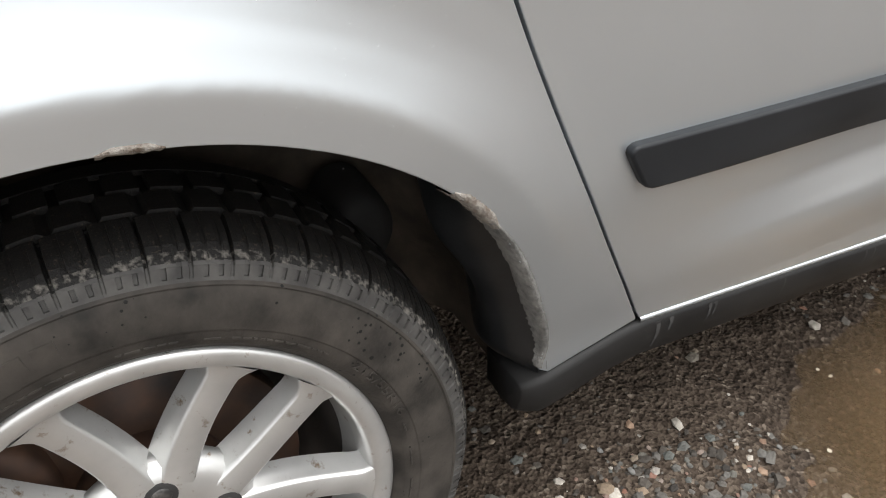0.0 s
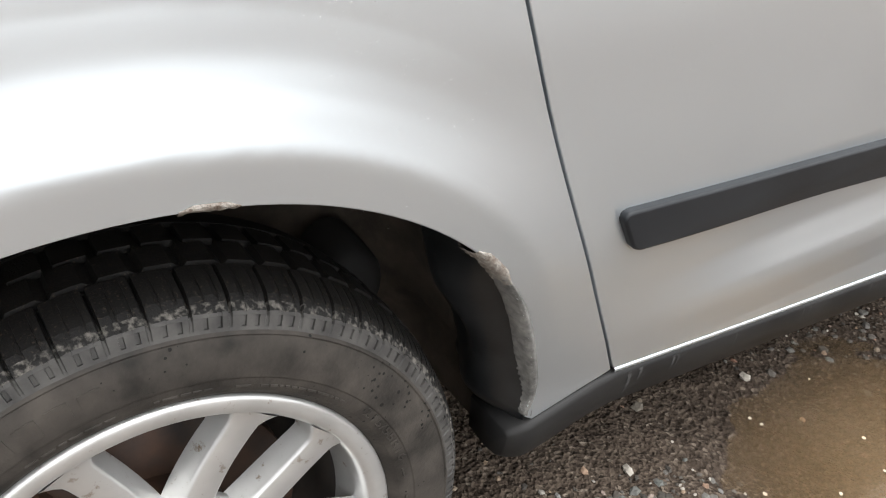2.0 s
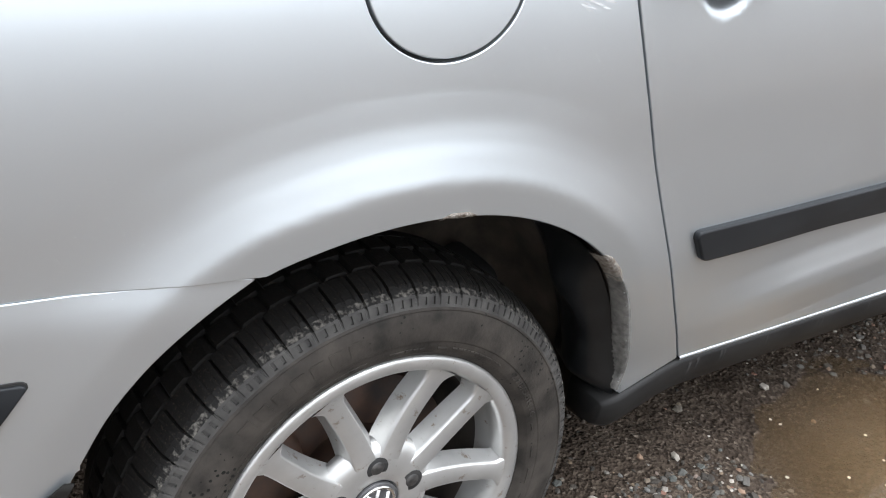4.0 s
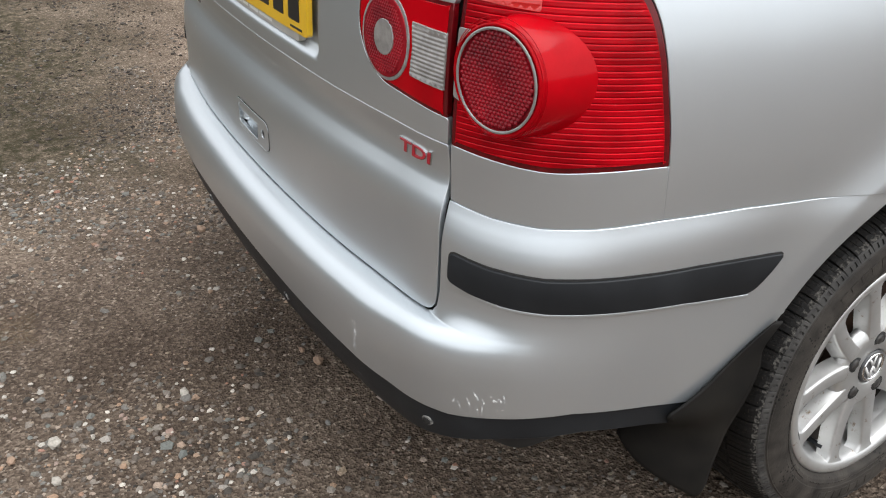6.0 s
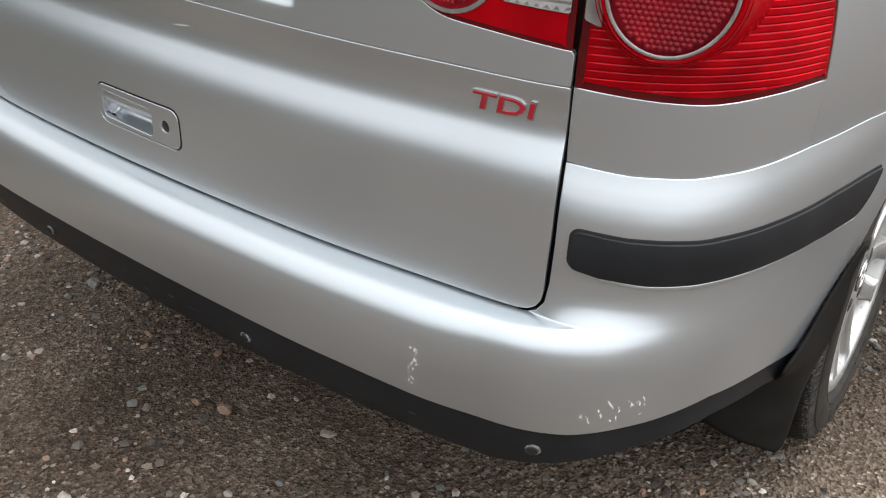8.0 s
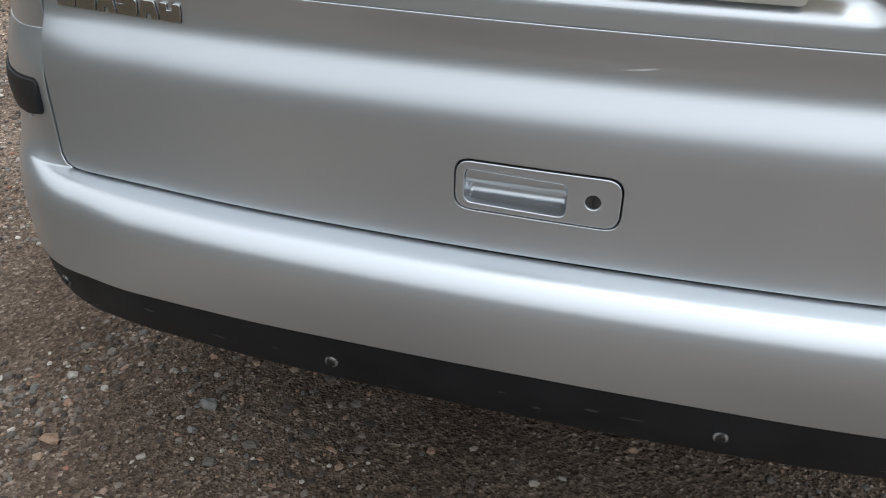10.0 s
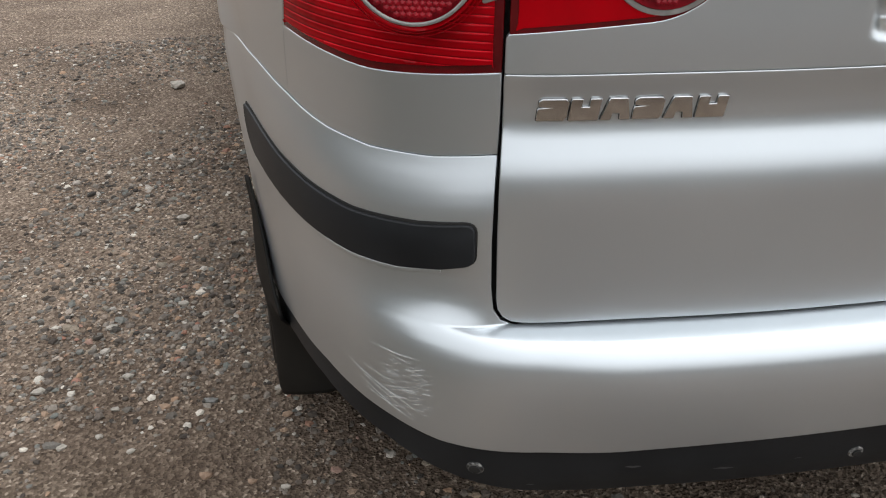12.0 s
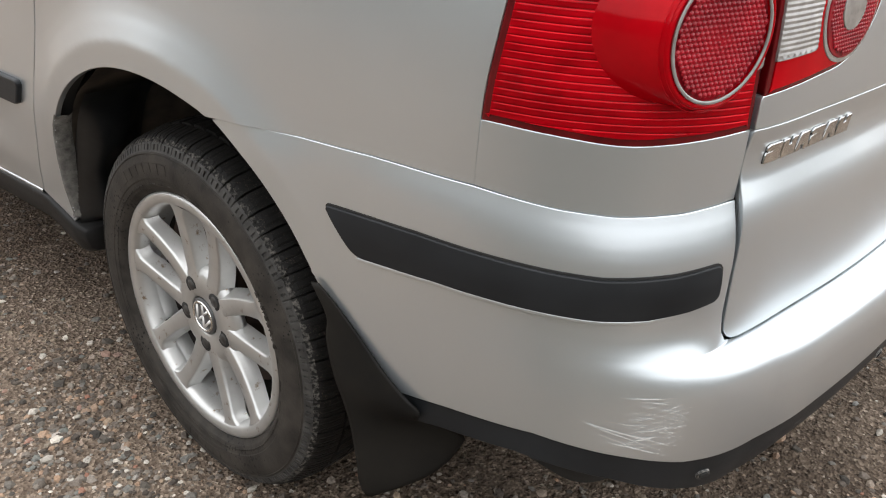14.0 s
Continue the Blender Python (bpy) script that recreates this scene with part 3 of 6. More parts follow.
bumper = panel("rear_bumper", outline, "bumper", PAINT, car, 0.0085, hz=0.0042, warp=(zz, ww), edge=0.0013)
vlow = [(0, 0.351), (0.2, 0.350), (0.45, 0.350), (0.6, 0.346), (0.68, 0.366), (0.75, 0.388), (0.86, 0.402), (0.96, 0.396), (1.06, 0.380)]
vtop = [(s, z - 0.002) for s, z in low]
outline = vlow + vtop + [(0, 0.434)] + [(-s, z) for s, z in vtop[::-1]] + [(-s, z) for s, z in vlow[:0:-1]]
valance = panel("valance", outline, "bumper", TRIM, car, 0.012, lift=-0.004, label="black plastic lower bumper edge with push-in fixings")

# tailgate with its number plate recess and holes for the inner lamps
INNER = rounded([(0.633, 0.8535), (0.59, 0.857), (0.535, 0.861), (0.487, 0.865), (0.447, 0.890), (0.425, 0.935), (0.430, 0.985), (0.52, 0.998), (0.633, 1.001)],
                [0, 0, 0.02, 0.025, 0.03, 0.03, 0.018, 0.02, 0])
lower = rounded([(0.634, 0.5622), (0.636, 0.66), (0.6362, 0.8165), (-0.6362, 0.8165), (-0.636, 0.66), (-0.634, 0.5622)], [0.024, 0, 0.002, 0.002, 0, 0.024])
POCKET = rounded([(-0.0815, 0.6175), (0.0335, 0.6145), (0.0335, 0.6570), (-0.0815, 0.6605)], 0.011)
KEY = arc_loop(0.060, 0.6385, 0.0098, 0.0098, 20)
SURROUND = rounded([(-0.0885, 0.612), (0.0875, 0.6105), (0.0875, 0.6655), (-0.0885, 0.6665)], 0.016, 8)
tailgate = panel("tailgate", lower, "tail", PAINT, car, 0.009, holes=[rounded([(-0.0930, 0.6075), (0.0920, 0.6060), (0.0920, 0.6700), (-0.0930, 0.6710)], 0.020, 8)])
upper = [(0.6362, 0.8195), (0.6362, 0.8505)] + [(s + 0.001 * (s > 0.6), z) for s, z in INNER] + [(0.6362, 1.004), (0.6362, 1.2), (-0.6362, 1.2), (-0.6362, 1.004)]
upper += [(-s - 0.001 * (s > 0.6), z) for s, z in INNER[::-1]] + [(-0.6362, 0.8505), (-0.6362, 0.8195)]
panel("tailgate_upper", upper, "tail", PAINT, car, 0.007, edge=0.0012)

# tail lamps: ribbed red lens, barrel with a round reflector, dark seal round it
CLEAR = simple("clear_lamp_plastic", [(0.16, 0.152, 0.145), (0.27, 0.258, 0.245)], (0.08, 0.18), 60, coat=1.0)
AMBER = simple("pale_amber_lens", [(0.42, 0.014, 0.014), (0.48, 0.026, 0.022)], (0.2, 0.3), 40, coat=0.4)


def ribbed_red():
    """Clear red plastic over prisms: saturated ribs, with groove shade and a lit edge line put into the colour."""
    m, n, l, b = mat("ribbed_red_lens")
    tc = n.new("ShaderNodeTexCoord")
    sp = n.new("ShaderNodeSeparateXYZ")
    l.new(tc.outputs["Object"], sp.inputs[0])
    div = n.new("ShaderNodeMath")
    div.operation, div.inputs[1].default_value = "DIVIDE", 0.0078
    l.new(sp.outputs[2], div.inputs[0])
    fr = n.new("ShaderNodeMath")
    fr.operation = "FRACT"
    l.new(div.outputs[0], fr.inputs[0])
    # painted per rib: bright glint at 0.40, maroon groove shade at 0.47 to 0.54
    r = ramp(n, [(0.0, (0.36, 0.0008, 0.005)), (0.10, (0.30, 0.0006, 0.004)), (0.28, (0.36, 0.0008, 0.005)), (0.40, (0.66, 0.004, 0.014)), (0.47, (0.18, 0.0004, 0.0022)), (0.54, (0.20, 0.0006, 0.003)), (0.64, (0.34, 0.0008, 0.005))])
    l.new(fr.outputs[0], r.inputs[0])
    t = noise_tex(n, l, 14, 3, 0.6, stretch=(1, 1, 2.5))
    v = ramp(n, [(0.35, (0.62, 0.62, 0.62)), (0.65, (1.1, 1.1, 1.1))])
    l.new(t.outputs[0], v.inputs[0])
    mul = n.new("ShaderNodeMix")
    mul.data_type, mul.blend_type = "RGBA", "MULTIPLY"
    mul.inputs[0].default_value = 1.0
    l.new(r.outputs[0], mul.inputs[6])
    l.new(v.outputs[0], mul.inputs[7])
    l.new(mul.outputs[2], b.inputs["Base Color"])
    b.inputs["Roughness"].default_value, b.inputs["Specular IOR Level"].default_value = 0.25, 0.05
    b.inputs["Coat Weight"].default_value, b.inputs["Coat Roughness"].default_value = 0.12, 0.03
    return m


RIBBED = ribbed_red()
FACET = simple("maroon_reflector", [(0.09, 0.002, 0.006), (0.30, 0.004, 0.012)], (0.3, 0.45), 18, coat=0.20, spec=0.15)


def prism_disc(center, ax, up, nor, ra, rb, pitch, height, hole=0.0):
    """A disc of small six-sided prisms in a honeycomb."""
    bm = bmesh.new()
    rows = int(rb / (pitch * 0.866)) + 1
    for i in range(-rows, rows + 1):
        for j in range(-rows - 2, rows + 3):
            u, v = (j + 0.5 * (i % 2)) * pitch, i * pitch * 0.866
            rho = math.hypot(u / ra, v / rb)
            if rho > 1.0 - 0.45 * pitch / ra or rho < hole:
                continue
            c = Vector(center) + Vector(ax) * u + Vector(up) * v
            ring = [bm.verts.new(c + (Vector(ax) * math.sin(a) + Vector(up) * math.cos(a)) * pitch * 0.565) for a in np.linspace(0, 2 * math.pi, 6, endpoint=False)]
            tip = bm.verts.new(c + Vector(nor) * height)
            for k in range(6):
                bm.faces.new((ring[k], ring[(k + 1) % 6], tip))
    bmesh.ops.recalc_face_normals(bm, faces=bm.faces)
    return bm


LENS_EDGE = resample(LAMP_LOW + LAMP_EDGE[1:], 0.003)


def ribs(s, z):
    u = (z / 0.0078) % 1.0
    edge = np.full(np.shape(s), 9.0)
    for a, c in LENS_EDGE:
        edge = np.minimum(edge, np.hypot(np.abs(s) - a, z - c))
    return 0.0024 - 0.0009 * np.clip(1 - np.abs(u - 0.5) / 0.18, 0, 1) * smooth(edge, 0.0092, 0.0115)


def ring_mesh(center, ax, up, ra, rb, tube, n=64, m=8, squash=1.0):
    bm = bmesh.new()
    ax, up = Vector(ax).normalized(), Vector(up).normalized()
    nor = ax.cross(up)
    rows = []
    for i in range(n):
        a = 2 * math.pi * i / n
        c = Vector(center) + ax * ra * math.cos(a) + up * rb * math.sin(a)
        out = (ax * math.cos(a) + up * math.sin(a)).normalized()
        rows.append([bm.verts.new(c + out * tube * math.cos(2 * math.pi * j / m) + nor * tube * squash * math.sin(2 * math.pi * j / m)) for j in range(m)])
    for ra_, rb_ in zip(rows, rows[1:] + rows[:1]):
        for j in range(m):
            bm.faces.new((ra_[j], rb_[j], rb_[(j + 1) % m], ra_[(j + 1) % m]))
    bmesh.ops.recalc_face_normals(bm, faces=bm.faces)
    return bm


def loft_rings(rings, cap=True):
    bm = bmesh.new()
    rows = [[bm.verts.new(p) for p in r] for r in rings]
    for ra, rb in zip(rows, rows[1:]):
        k = len(ra)
        for i in range(k):
            bm.faces.new((ra[i], ra[(i + 1) % k], rb[(i + 1) % k], rb[i]))
    if cap:
        bm.faces.new(rows[-1])
    bmesh.ops.recalc_face_normals(bm, faces=bm.faces)
    return bm


def tail_lamp(flip):
    sx = -1 if flip else 1
    outer = LAMP_LOW + LAMP_EDGE[1:]
    lamp = panel("tail_lamp", outer, "body", DEEP_RED, car, 0.010, mirror=flip, lift=-0.0005, label="red ribbed tail lamp with round reflector in a raised barrel")
    field = inset(outer, 0.0080)
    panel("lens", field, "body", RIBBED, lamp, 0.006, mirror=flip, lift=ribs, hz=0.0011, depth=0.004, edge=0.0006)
    # raised barrel that ends in the round reflector
    c = np.array((0.7155, -0.7525, 0.926))
    ax = np.array((0.941, 0.337, 0.0))
    nor = np.array((0.337, -0.941, 0.0))
    up = np.array((0.0, 0.0, 1.0))
    an = np.linspace(0, 2 * np.pi, 72, endpoint=False)
    disc_ring = c + 0.0645 * np.cos(an)[:, None] * ax + 0.069 * np.sin(an)[:, None] * up
    stretch = np.where(np.cos(an) > 0, 0.096, 0.070)
    foot = S(0.735 + stretch * np.cos(an), 0.926 + 0.074 * np.sin(an), "body", 0.001)
    rings = []
    for u in (0.0, 0.25, 0.5, 0.75, 0.93, 1.0):
        w = u ** 0.8
        rings.append(foot * (1 - w) + disc_ring * w + (nor * 0.007 * math.sin(math.pi * u))[None, :])
    rings.append(c + 0.061 * np.cos(an)[:, None] * ax + 0.0655 * np.sin(an)[:, None] * up - nor * 0.001)
    rings.append(c + 0.058 * np.cos(an)[:, None] * ax + 0.0625 * np.sin(an)[:, None] * up - nor * 0.006)
    flipm = np.array((sx, 1, 1))
    part("barrel", loft_rings([[Vector(p * flipm) for p in r] for r in rings]), RED, lamp)
    part("reflector", loft_rings([[Vector((c + k * 0.058 * math.cos(a) * ax + k * 0.0625 * math.sin(a) * up - nor * (0.004 - 0.004 * (1 - k * k))) * flipm) for a in an] for k in (1.0, 0.8, 0.55, 0.3, 0.08)]), FACET, lamp, "dark red honeycomb reflector")
    part("honeycomb", prism_disc((c - nor * 0.0005) * flipm, ax * flipm, up, nor * flipm, 0.0565, 0.061, 0.0058, 0.0016), FACET, lamp, "honeycomb of small red prisms", False)["kind"] = "stuff"
    for k, back in ((1.13, 0.003), (1.19, 0.0065)):
        part("barrel_ring", ring_mesh(c * flipm - nor * flipm * back, ax * flipm, up, 0.0590 * k, 0.0635 * k, 0.0006), RED, lamp)
    part("ring", ring_mesh(c * flipm + nor * flipm * 0.0005, ax * flipm, up, 0.0588, 0.0633, 0.0020, squash=0.7), CLEAR, lamp, "pale clear ring")
    side = rounded([(0.6425, 0.886), (0.659, 0.880), (0.655, 0.93), (0.659, 0.972), (0.6425, 0.972)], 0.003)
    panel("clear_window", side, "body", CLEAR, lamp, 0.008, mirror=flip, lift=0.0042, depth=0.004, edge=0.0008)
    amber = rounded([(0.648, 1.010), (0.752, 1.004), (0.752, 1.060), (0.69, 1.060), (0.648, 1.052)], 0.003)
    panel("indicator_lens", amber, "body", AMBER, lamp, 0.012, mirror=flip, lift=lambda s, z: ribs(s, z) + 0.0012, hz=0.0011, depth=0.004, edge=0.0006, label="paler amber indicator section")


def tailgate_lamp(flip):
    lamp = panel("tailgate_lamp", INNER, "tail", DEEP_RED, car, 0.010, mirror=flip, lift=-0.0005, label="red and clear inner lamp on the tailgate")
    panel("lens", inset(INNER, 0.0065), "tail", RED, lamp, 0.010, mirror=flip, lift=0.0008, depth=0.003, edge=0.0008)
    for name, r, mat_, lift in (("ring", 0.0565, CLEAR, 0.0022), ("round_lens", 0.0515, FACET, 0.0034), ("bulb_window", 0.0225, CLEAR, 0.0052)):
        panel(name, arc_loop(0.499, 0.930, r, r * 1.04, 48), "tail", mat_, lamp, 0.010, mirror=flip, lift=lift, depth=0.004, edge=0.0012)
    sc = -0.499 if flip else 0.499
    ds, dz, nn = frame_at(np.array(sc), np.array(0.930), "tail")
    part("honeycomb", prism_disc(S(sc, 0.930, "tail", 0.0038), ds, dz, nn, 0.049, 0.051, 0.0050, 0.0010, 0.47), FACET, lamp, "honeycomb of small red prisms", False)["kind"] = "stuff"
    win = rounded([(0.5605, 0.893), (0.6285, 0.891), (0.6285, 0.962), (0.5605, 0.963), (0.565, 0.93)], 0.002)
    panel("clear_window", win, "tail", CLEAR, lamp, 0.010, mirror=flip, lift=lambda s, z: 0.0022 + 0.0016 * np.abs(((z / 0.0056) % 1.0) - 0.5), hz=0.0007, depth=0.004, edge=0.0008, label="clear ribbed reversing lamp window")


for flip in (False, True):
    tail_lamp(flip)
    tailgate_lamp(flip)

# tailgate release handle
panel("handle_gasket", inset(SURROUND, -0.0018), "tail", DARK, car, 0.005, holes=[inset(SURROUND, 0.004)], lift=0.0003, depth=0.004, edge=0.0002, label="thin black gasket round the handle")
hs = panel("handle_surround", SURROUND, "tail", PAINT, car, 0.005, holes=[POCKET, KEY], lift=0.0012, depth=0.008, edge=0.0014, label="silver tailgate handle surround")


def pocket_depth(s, z):
    scoop = 1 - (1 - np.clip((z - 0.6135) / 0.030, 0, 1)) ** 7
    ends = smooth(s, -0.0835, -0.0755) * (1 - smooth(s, 0.0275, 0.0355))
    return -0.003 - 0.022 * scoop * ends


panel("handle_pocket", inset(POCKET, -0.0015), "tail", PAINT, hs, 0.003, lift=pocket_depth, depth=0.003)
panel("handle_flap", rounded([(-0.0785, 0.6425), (0.0305, 0.6395), (0.0300, 0.6540), (-0.0780, 0.6572)], [0.001, 0.001, 0.008, 0.008]), "tail", PAINT, hs, 0.005, lift=lambda s, z: -0.0004 - 0.0035 * smooth(z, 0.650, 0.638), depth=0.007, edge=0.0010)
panel("flap_seal", rounded([(-0.0805, 0.6505), (0.0325, 0.6475), (0.0325, 0.6562), (-0.0805, 0.6597)], [0.001, 0.001, 0.008, 0.008]), "tail", DARK, hs, 0.005, lift=-0.0056, depth=0.010, edge=0.0004)
panel("lock", arc_loop(0.060, 0.6385, 0.0086, 0.0086, 24), "tail", BOLT, hs, 0.004, lift=-0.0015, depth=0.008, label="dark key cylinder")
panel("key_slot", rounded([(0.0592, 0.6345), (0.0608, 0.6345), (0.0608, 0.6425), (0.0592, 0.6425)], 0.0003), "tail", DARK, hs, 0.004, lift=-0.0008, depth=0.002, edge=0.0002)

# number plate with its writing as plain bars
YELLOW = simple("yellow_plate", [(0.62, 0.37, 0.012), (0.70, 0.43, 0.018)], (0.25, 0.4), 20, coat=0.3)
BLUE = simple("blue_plate_end", [(0.008, 0.06, 0.42), (0.012, 0.08, 0.50)], (0.25, 0.4), 20, coat=0.3)
PLATE_GREY = simple("grey_plastic", [(0.30, 0.29, 0.26), (0.38, 0.37, 0.33)], (0.4, 0.6), 15)
BLACK = simple("black_print", [(0.010, 0.010, 0.010), (0.014, 0.014, 0.014)], (0.3, 0.4), 20)
plate = panel("number_plate", rounded([(-0.268, 0.871), (0.268, 0.871), (0.268, 0.985), (-0.268, 0.985)], 0.008), "tail", YELLOW, car, 0.02, lift=lambda s, z: 0.003 + 0.016 * box_mask(s, z, -0.281, 0.281, 0.862, 1.03, 0.023), depth=0.010, edge=0.001, label="yellow number plate with plain black bars")
flush = lambda k: (lambda s, z: k + 0.016 * box_mask(s, z, -0.281, 0.281, 0.862, 1.03, 0.023))
panel("blue_end", rounded([(-0.266, 0.873), (-0.222, 0.873), (-0.222, 0.983), (-0.266, 0.983)], [0.007, 0, 0, 0.007]), "tail", BLUE, plate, 0.02, lift=flush(0.0042), depth=0.002, edge=0.0003)
for i in range(7):
    s0 = -0.205 + 0.064 * i + (0.02 if i > 3 else 0)
    panel("bar", rounded([(s0, 0.889), (s0 + 0.042, 0.889), (s0 + 0.042, 0.968), (s0, 0.968)], 0.003), "tail", BLACK, plate, 0.02, lift=flush(0.0040), depth=0.002, edge=0.0002)
panel("small_bar", [(0.205, 0.8765), (0.250, 0.8765), (0.250, 0.8795), (0.205, 0.8795)], "tail", BLACK, plate, 0.02, lift=flush(0.0040), depth=0.002, edge=0.0002)
holder = panel("plate_holder", rounded([(-0.215, 0.855), (0.226, 0.855), (0.226, 0.880), (-0.215, 0.880)], 0.005), "tail", PLATE_GREY, car, 0.02, lift=flush(-0.001), depth=0.012, edge=0.001, label="grey plate holder with faded print")
PRINT = simple("pale_print", [(0.55, 0.55, 0.52), (0.6, 0.6, 0.57)], (0.4, 0.5), 20)
for s0, w in ((-0.10, 0.055), (-0.04, 0.030), (0.0, 0.045), (0.052, 0.06)):
    panel("print_bar", [(s0, 0.8605), (s0 + w, 0.8605), (s0 + w, 0.8655), (s0, 0.8655)], "tail", PRINT, holder, 0.02, lift=flush(-0.0006), depth=0.001, edge=0.0002)


# badges
def text_on_tailgate(name, body, s0, s1, z0, z1, material, parent, shear=0.0, bold=0.0, lift=0.001, thick=0.003, label=""):
    cu = bpy.data.curves.new(name, "FONT")
    cu.body, cu.extrude, cu.offset, cu.shear, cu.resolution_u = body, 0.1, bold, shear, 3
    ob = bpy.data.objects.new(name, cu)
    scene.collection.objects.link(ob)
    me = bpy.data.meshes.new_from_object(ob.evaluated_get(bpy.context.evaluated_depsgraph_get()))
    bpy.data.objects.remove(ob)
    co = np.array([tuple(v.co) for v in me.vertices])
    lo, hi = co.min(0), co.max(0)
    u = (co - lo) / (hi - lo)
    pos = S(s0 + (s1 - s0) * u[:, 0], z0 + (z1 - z0) * u[:, 1], "tail", 0.0)
    _, _, nn = frame_at(s0 + (s1 - s0) * u[:, 0], z0 + (z1 - z0) * u[:, 1], "tail", 0.0)
    pos = pos + nn * (lift + thick * u[:, 2:3])
    for v, p in zip(me.vertices, pos):
        v.co = p
    me.materials.clear()
    me.materials.append(material)
    me.shade_flat()
    out = new(name, me)
    out.parent = parent
    if label:
        out["label"] = label
    return out


DARK_CHROME = simple("badge_chrome", [(0.50, 0.50, 0.50), (0.62, 0.62, 0.62)], (0.12, 0.2), 60, metallic=1.0)
BADGE_RED = simple("badge_red", [(0.32, 0.008, 0.020), (0.40, 0.012, 0.028)], (0.25, 0.35), 60, coat=0.4)
badge = text_on_tailgate("engine_badge", "TDI", 0.531, 0.605, 0.7755, 0.7965, DARK_CHROME, car, 0.1, 0.022, -0.001, 0.0032, "chrome-edged red TDI badge")
text_on_tailgate("letters", "TDI", 0.5325, 0.6035, 0.7768, 0.7952, BADGE_RED, badge, 0.1, 0.008, 0.0, 0.0032)


def badge_block(s0, s1, z0, z1, cuts, lean):
    """A slanted chrome slab with notches, as a plain shape."""
    out = []
    for a, b in cuts:
        z = z0 + (z1 - z0) * b
        out.append((s0 + (s1 - s0) * a + lean * (z - z0), z))
    return out


NOTCH_TOP = [(0, 0), (1, 0), (1, 1), (0.66, 1), (0.66, 0.60), (0.34, 0.60), (0.34, 1), (0, 1)]
NOTCH_LOW = [(0, 0), (0.32, 0), (0.36, 0.30), (0.64, 0.30), (0.68, 0), (1, 0), (0.80, 1), (0.20, 1)]
NOTCH_SIDE = [(0, 0), (0.9, 0), (1, 0.15), (1, 0.85), (0.9, 1), (0.1, 1), (0, 0.9), (0, 0.70), (0.55, 0.62), (0, 0.55)]
SHAPES = [NOTCH_SIDE, NOTCH_TOP, NOTCH_LOW, NOTCH_SIDE, NOTCH_LOW, NOTCH_TOP]
name_badge = None
for i, shape in enumerate(SHAPES):
    w = 0.0270
    s0 = -0.606 + i * 0.0303
    ob = panel("name_badge" if i == 0 else "badge_shape", badge_block(s0, s0 + w, 0.7735, 0.7935, shape, 0.12), "tail", DARK_CHROME, name_badge or car, 0.004, lift=0.0030, depth=0.0045, edge=0.0010, label="chrome name badge of slanted plain shapes" if i == 0 else "")
    name_badge = name_badge or ob
    panel("badge_edge", inset(badge_block(s0, s0 + w, 0.7735, 0.7935, shape, 0.12), -0.0011), "tail", DARK, name_badge, 0.004, lift=0.0008, depth=0.002, edge=0.0004)

# scuffs on the bumper corners
SCRATCH = simple("bare_scratch", [(0.50, 0.50, 0.49), (0.68, 0.675, 0.66)], (0.6, 0.8), 90)


def scratch_lines(name, lines, label, kind="bumper", parent=None, material=None):
    """Thin raised scores along short runs of (s, z)."""
    verts, faces = [], []
    for pts_, w in lines:
        p = np.array(pts_)
        t = np.gradient(p, axis=0)
        t /= np.linalg.norm(t, axis=1)[:, None] + 1e-9
        taper = np.sin(np.linspace(0.15, math.pi - 0.15, len(p)))[:, None]
        n = np.stack([-t[:, 1], t[:, 0]], 1) * w * taper
        base = len(verts)
        for q in np.stack([p - n, p + n], 1):
            verts += [tuple(v) for v in S(q[:, 0], q[:, 1], kind, 0.0005)]
        for i in range(len(p) - 1):
            a = base + 2 * i
            faces.append((a, a + 2, a + 3, a + 1))
    ob = mesh_object(name, verts, faces, material or SCRATCH, parent or bumper, label)
    ob["kind"] = "stuff"
    return ob


rng = random.Random(4)
lines = []
for i in range(110):
    u, v = rng.random(), rng.random()
    z0 = 0.516 - 0.070 * u
    s0 = 0.684 + 0.050 * v * (1 - 0.3 * abs(u - 0.5))
    ln = 0.005 + 0.020 * rng.random() ** 1.5
    lean, bow = rng.gauss(0.0, 0.18) + 0.12, 0.10 + 0.25 * rng.random()
    lines.append(([(-(s0 + ln * k / 6), z0 - lean * ln * (k / 6) - bow * ln * (k / 6) ** 2 + 0.0005 * rng.random()) for k in range(7)], 0.00016 + 0.00030 * rng.random() ** 2))
for z0, s0, ln, w, up in ((0.450, 0.700, 0.098, 0.0008, 0.028), (0.440, 0.705, 0.080, 0.0006, 0.034), (0.434, 0.702, 0.065, 0.0007, 0.018), (0.442, 0.730, 0.045, 0.0005, 0.020), (0.520, 0.700, 0.055, 0.0005, -0.004), (0.476, 0.72, 0.05, 0.0005, 0.006)):
    lines.append(([(-(s0 + ln * k / 10), z0 + up * (k / 10) ** 0.8 + 0.0010 * rng.random()) for k in range(11)], w))
scratch_lines("scuffing", lines, "pale scratches on the bumper corner")
lines = []
for s0, z0, ln in ((0.705, 0.462, 0.006), (0.713, 0.474, 0.013), (0.727, 0.458, 0.004), (0.738, 0.467, 0.007), (0.690, 0.455, 0.008), (0.752, 0.449, 0.003)):
    lines.append(([(s0 + 0.5 * (z0 - 0.46) * k / 4, z0 - ln * k / 4) for k in range(5)], 0.0005 + 0.06 * ln))
rng = random.Random(17)
